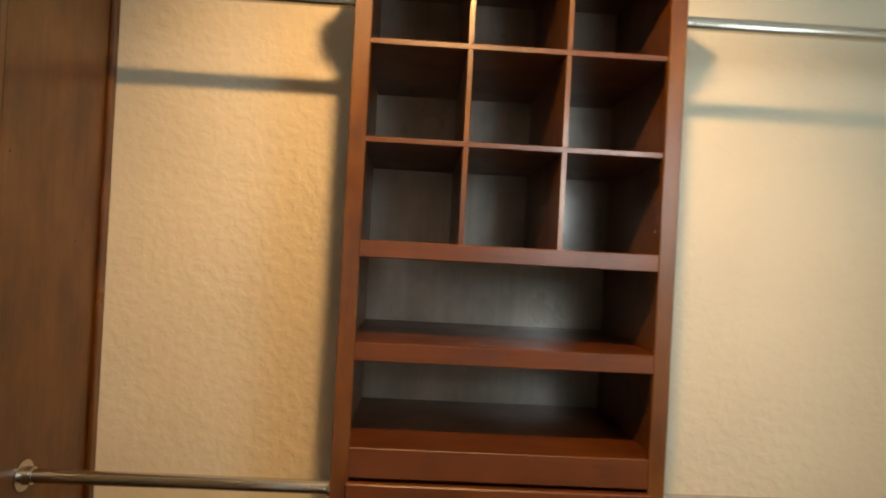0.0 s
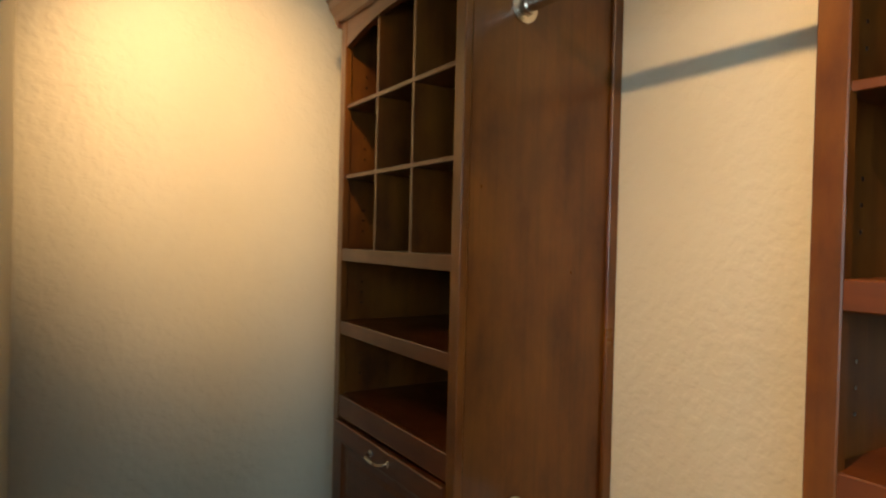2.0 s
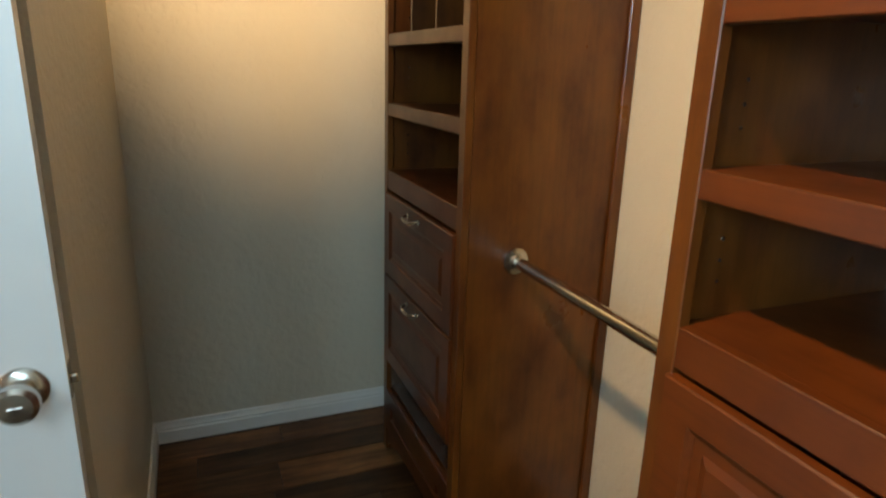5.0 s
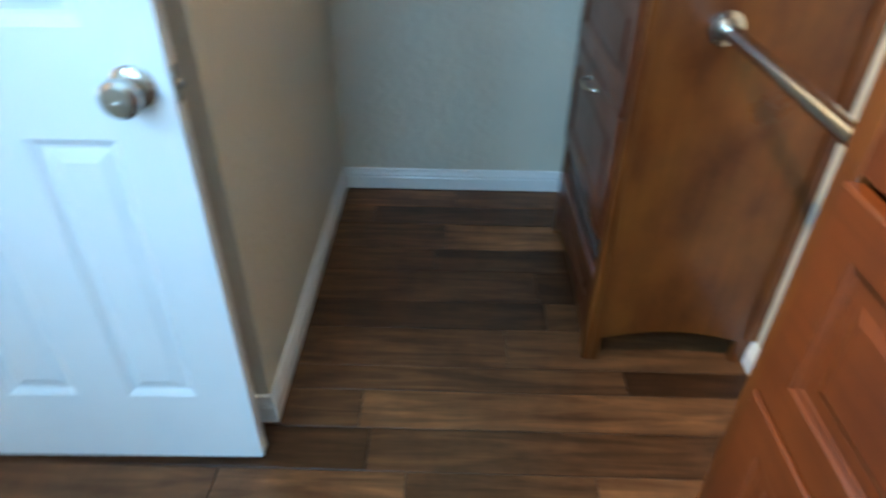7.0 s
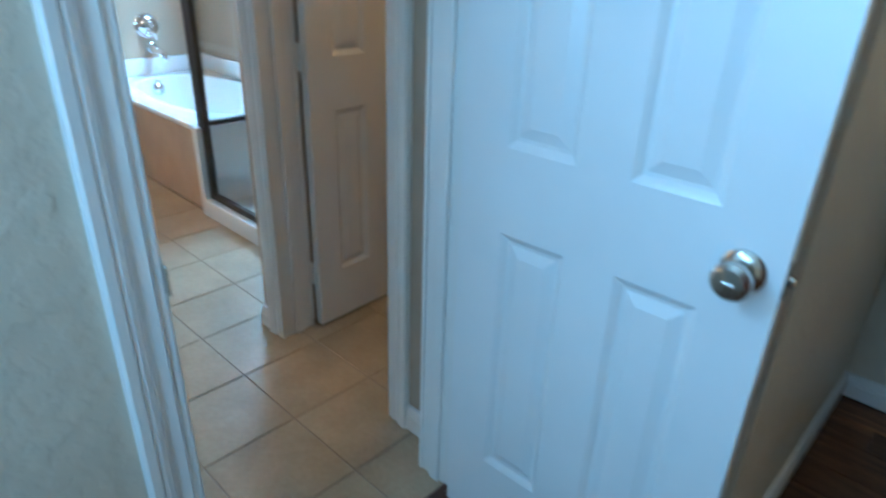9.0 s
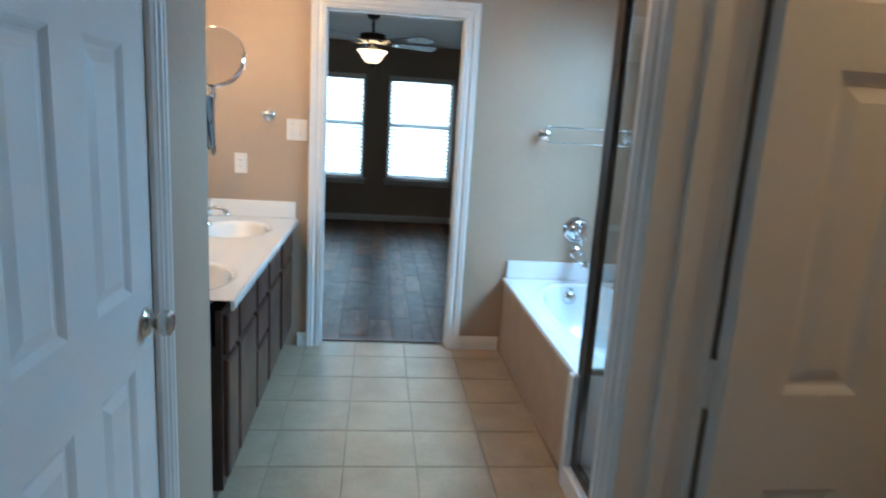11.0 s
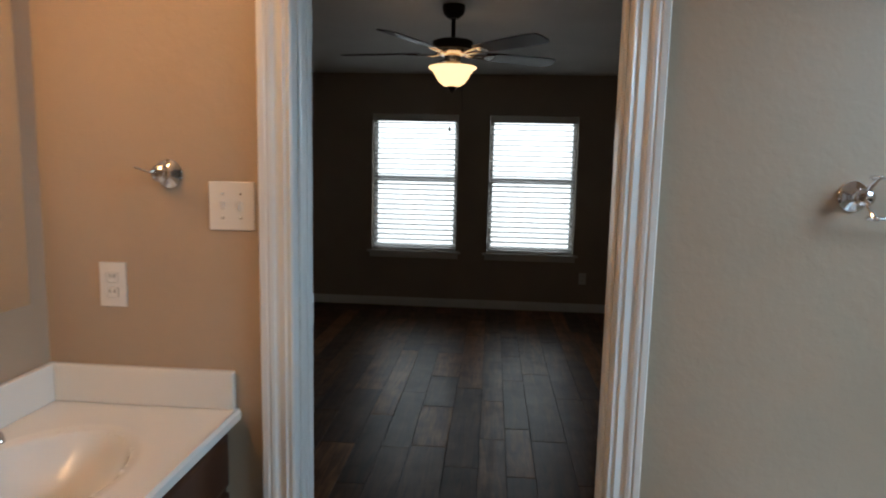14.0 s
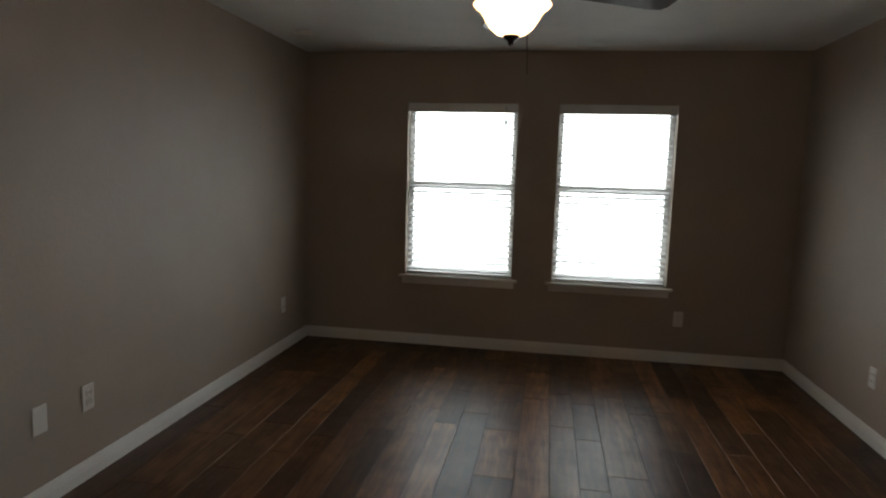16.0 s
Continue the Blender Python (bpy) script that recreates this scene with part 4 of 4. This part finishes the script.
g2 = part("glass_pane", boxed(0.056, SL - 0.037, DZ + 0.029, SD - 0.004, SL - 0.031, 1.904), "pane_glass", SH)
for g in (g1, g2):
    g.visible_shadow = False

# ---- bedroom ----


def window(name, x0, x1, tilt, tassel):
    w = thing(name, pose(x0, RY, WZ0), "white vinyl window with lowered white slat blinds", "window", kind="structure")
    wd, ht = x1 - x0, WZ1 - WZ0
    for nm, a, c, d, e in (("frame_side", 0.001, 0.0, 0.04, ht), ("frame_side", wd - 0.04, 0.0, wd - 0.001, ht), ("frame_sill", 0.04, 0.001, wd - 0.04, 0.045), ("frame_head", 0.04, ht - 0.045, wd - 0.04, ht - 0.001), ("meeting_rail", 0.04, ht * 0.53 - 0.028, wd - 0.04, ht * 0.53 + 0.028)):
        part(nm, boxed(a, 0.085, c, d, 0.132, e, 0.003), "vinyl_white", w)
    p = part("pane", boxed(0.04, 0.108, 0.045, wd - 0.04, 0.112, ht - 0.045), "pane_glass", w)
    p.visible_shadow = False
    part("stool", boxed(-0.045, -0.035, -0.022, wd + 0.045, 0.084, -0.0005, 0.006, 2), "trim_paint", w, "white painted window sill board")
    part("apron", prism(bmesh.new(), [(-0.002, -0.075), (-0.012, -0.07), (-0.016, -0.024), (-0.002, -0.024)], "x", -0.02, wd + 0.02), "trim_paint", w)
    bl = thing("window_blind", pose(x0, RY, WZ0), "white two inch slat blind, lowered and tilted open", "blind", "window blinds")
    part("valance", boxed(0.004, -0.006, ht - 0.075, wd - 0.004, 0.006, ht - 0.004, 0.004, 2), "blind_white", bl)
    part("head_rail", boxed(0.008, 0.01, ht - 0.05, wd - 0.008, 0.06, ht - 0.006), "blind_white", bl)
    n, z0 = 25, 0.06
    pitch = (ht - 0.09 - z0) / (n - 1)
    bm = bmesh.new()
    th = radians(tilt)
    prism(bm, [(-0.031 * math.cos(th), -0.031 * math.sin(th)), (0.0, 0.0035), (0.031 * math.cos(th), 0.031 * math.sin(th)), (0.0, 0.0005)], "x", 0.012, wd - 0.012)
    me = mesh_of("slat", bm, "blind_white")
    for k in range(n):
        s = new("slat", me)
        s.parent = bl
        s.location = (0, 0.036, z0 + pitch * k)
    part("bottom_rail", boxed(0.01, 0.014, 0.008, wd - 0.01, 0.058, 0.028, 0.004, 2), "blind_white", bl)
    for x in (0.10, wd - 0.10):
        for yy in (0.006, 0.066):
            part("ladder_cord", tube(bmesh.new(), (x, yy, 0.02), (x, yy, ht - 0.05), 0.0009, 6), "blind_white", bl)
    if tassel:
        part("cord_tassel", lathe(bmesh.new(), [(0, 0), (0.010, 0.003), (0.011, 0.032), (0.004, 0.05), (0, 0.056)], Matrix.Translation((wd - 0.09, -0.016, ht - 0.17)), 10), "plastic_dark", bl, "dark cord tassel")
        part("cord", tube(bmesh.new(), (wd - 0.09, -0.012, ht - 0.115), (wd - 0.09, -0.010, ht - 0.03), 0.0012, 6), "plastic_dark", bl)
    for x, z in ((0.09, 0.66), (wd - 0.11, 0.50), (0.10, 0.44)):
        part("cord_knob", lathe(bmesh.new(), [(0, 0), (0.005, 0.002), (0.006, 0.012), (0.002, 0.02), (0, 0.021)], Matrix.Translation((x, 0.0, z)), 8), "plastic_dark", bl)


window("window_1", *W1, 13, True)
window("window_2", *W2, 13, False)
bm = bmesh.new()
f = [bm.verts.new(p) for p in ((-6, RY + 2.6, -0.345), (6, RY + 2.6, -0.345), (6, RY + 2.6, 7.5), (-6, RY + 2.6, 7.5))]
bm.faces.new(f)
solid("backdrop", bm, "day_glow", "bright hazy daylight beyond the windows", "backdrop", "structure")

FX, FY = -0.180, 6.368
fan = thing("ceiling_fan", pose(FX, FY, RH), "five-blade dark bronze ceiling fan with lit glass bowl", "ceiling fan")
part("canopy", lathe(bmesh.new(), [(0, -0.0), (0.064, -0.0), (0.064, -0.02), (0.056, -0.05), (0.03, -0.072), (0, -0.072)], Matrix(), 32), "bronze", fan, smooth=True)
part("downrod", tube(bmesh.new(), (0, 0, -0.07), (0, 0, -0.185), 0.012, 16), "bronze", fan, smooth=True)
hs = part("motor_housing", lathe(bmesh.new(), [(0, -0.18), (0.03, -0.18), (0.10, -0.192), (0.116, -0.20), (0.118, -0.235), (0.112, -0.245), (0, -0.245)], Matrix(), 40), "bronze", fan, smooth=True)
part("lower_housing", lathe(bmesh.new(), [(0, -0.245), (0.098, -0.246), (0.092, -0.262), (0.075, -0.275), (0.05, -0.28), (0.045, -0.31), (0, -0.31)], Matrix(), 40), "nickel", hs, "brushed nickel lower housing with vents", True)
for k in range(18):
    an = 2 * math.pi * k / 18
    part("vent_slot", boxed(-0.003, 0.088, -0.26, 0.003, 0.0985, -0.249), "bronze", hs).matrix_local = Matrix.Rotation(an, 4, "Z")
for k in range(5):
    an = radians(28 + 72 * k)
    bm = bmesh.new()
    out = [(0.20, -0.046), (0.30, -0.058), (0.60, -0.066), (0.655, -0.058), (0.67, -0.03), (0.672, 0.03), (0.655, 0.058), (0.60, 0.066), (0.30, 0.058), (0.20, 0.046)]
    prism(bm, out, "z", -0.003, 0.003)
    bl = part("blade", bm, "espresso", fan, "dark wood fan blade")
    bl.matrix_local = Matrix.Translation((0, 0, -0.262)) @ Matrix.Rotation(an, 4, "Z") @ Matrix.Rotation(radians(-12), 4, "X")
    ir = bmesh.new()
    bend(ir, [(0.06, 0, 0.0), (0.11, 0.012, -0.012), (0.16, 0.02, -0.008), (0.215, 0.028, -0.006)], 0.006, 8)
    bend(ir, [(0.06, 0, 0.0), (0.11, -0.012, -0.012), (0.16, -0.02, -0.008), (0.215, -0.028, -0.006)], 0.006, 8)
    box(ir, 0.205, -0.036, -0.008, 0.26, 0.036, -0.0035, 0.002)
    part("blade_iron", ir, "nickel", bl, "nickel blade bracket", True)
lk = part("light_kit", lathe(bmesh.new(), [(0, -0.31), (0.04, -0.31), (0.05, -0.325), (0.05, -0.338), (0, -0.338)], Matrix(), 32), "nickel", fan, smooth=True)
part("glass_bowl", lathe(bmesh.new(), [(0, -0.344), (0.10, -0.337), (0.132, -0.337), (0.139, -0.342), (0.132, -0.350), (0.116, -0.362), (0.104, -0.378), (0.092, -0.400), (0.074, -0.425), (0.05, -0.443), (0.02, -0.45), (0, -0.45)], Matrix(), 40), "bowl_glow", lk, "lit alabaster glass bowl", True)
part("finial", lathe(bmesh.new(), [(0, -0.444), (0.03, -0.446), (0.028, -0.454), (0.012, -0.466), (0.009, -0.478), (0, -0.484)], Matrix(), 20), "bronze", lk, "dark finial", True)
part("pull_chain", tube(bmesh.new(), (0.05, 0.0, -0.31), (0.062, 0.0, -0.58), 0.0012, 6), "bronze", lk)

sd = thing("smoke_detector", pose(-1.735, 8.31, RH), "round white smoke detector on the ceiling", "smoke detector")
part("case", lathe(bmesh.new(), [(0, 0), (0.068, 0), (0.07, -0.012), (0.058, -0.032), (0.03, -0.036), (0, -0.036)], Matrix(), 32), "plastic_white", sd, smooth=True)

outlet(1.0, RY, 0.345, 0)
outlet(RX0, 6.46, 0.37, 90)
plate("cable_plate", RX0, 6.19, 0.37, 0.072, 0.117, 90, "white blank cable wall plate", "wall plate")
outlet(RX0, 8.55, 0.36, 90)
outlet(RX1, 7.75, 0.36, -90)

# ---- floors, piece by piece ----
random.seed(4)


def planks(floor, x0, x1, y0, y1, width, lengths, gap=0.0012):
    x = x0
    made = {}
    while x < x1 - 0.01:
        w = min(random.choice(width), x1 - x)
        y = y0 - random.uniform(0, lengths[-1] * 0.8)
        while y < y1:
            ln = random.choice(lengths)
            a, b2 = max(y, y0), min(y + ln, y1)
            y += ln
            if b2 - a < 0.02:
                continue
            key = (round(w, 3), round(b2 - a, 3))
            if key not in made:
                bm = bmesh.new()
                hw, hl, c = w / 2 - gap, (b2 - a) / 2 - gap, 0.0014
                lo = [bm.verts.new((sx * hw, sy * hl, -0.004)) for sx, sy in ((-1, -1), (1, -1), (1, 1), (-1, 1))]
                mi = [bm.verts.new((sx * hw, sy * hl, -c * 0.8)) for sx, sy in ((-1, -1), (1, -1), (1, 1), (-1, 1))]
                hi = [bm.verts.new((sx * (hw - c), sy * (hl - c), 0)) for sx, sy in ((-1, -1), (1, -1), (1, 1), (-1, 1))]
                for u, q in ((lo, mi), (mi, hi)):
                    for k in range(4):
                        bm.faces.new((u[k], u[(k + 1) % 4], q[(k + 1) % 4], q[k]))
                bm.faces.new(hi)
                bm.faces.new(list(reversed(lo)))
                made[key] = mesh_of("plank", bm, "plank_wood")
            p = new("plank", made[key])
            p.parent = floor
            p.location = (x + w / 2, (a + b2) / 2, random.uniform(-0.0004, 0.0004))
        x += w


fl = solid("floor_closet", boxed(CW - 0.02, CS - 0.02, -0.05, CE + 0.02, CN + 0.02, -0.0035), "joint_dark", "dark hand-scraped wooden plank floor", "floor", "structure")
planks(fl, CW, CE, CS, CN + 0.015, [0.127, 0.127, 0.09, 0.16], [0.45, 0.75, 1.05])
fl = solid("floor_bedroom", boxed(RX0 - 0.02, Y1 + 0.09, -0.05, RX1 + 0.02, RY + 0.02, -0.0035), "joint_dark", "dark hand-scraped wooden plank floor", "floor", "structure")
planks(fl, RX0, RX1, Y1 + 0.10, RY, [0.19, 0.15, 0.137, 0.165], [0.55, 0.8, 1.1, 1.3])

fb = solid("floor_bath", boxed(VX - 0.02, CN + 0.02, -0.05, BX1 + 0.02, Y1 + 0.09, -0.003), "grout", "beige ceramic tile floor with grey grout", "floor", "structure")
P, TXO, TYO = 0.308, 0.115, 1.262
i0, i1 = math.floor((VX - TXO) / P), math.ceil((BX1 - TXO) / P)
j0, j1 = math.floor((CN - TYO) / P), math.ceil((Y1 + 0.09 - TYO) / P)
tiles = {}
for i in range(i0, i1):
    for j in range(j0, j1):
        a, b2 = max(VX, TXO + i * P), min(BX1, TXO + (i + 1) * P)
        c, d = max(CN + 0.03, TYO + j * P), min(Y1 + 0.086, TYO + (j + 1) * P)
        if b2 - a < 0.02 or d - c < 0.02 or (b2 > 0.82 and c > TY):
            continue
        key = (round(b2 - a, 3), round(d - c, 3))
        if key not in tiles:
            tiles[key] = mesh_of("tile", boxed(-(b2 - a) / 2 + 0.0023, -(d - c) / 2 + 0.0023, -0.006, (b2 - a) / 2 - 0.0023, (d - c) / 2 - 0.0023, 0.0, 0.0015), "floor_tile")
        tl = new("tile", tiles[key])
        tl.parent = fb
        tl.location = ((a + b2) / 2, (c + d) / 2, random.uniform(-0.0003, 0.0003))
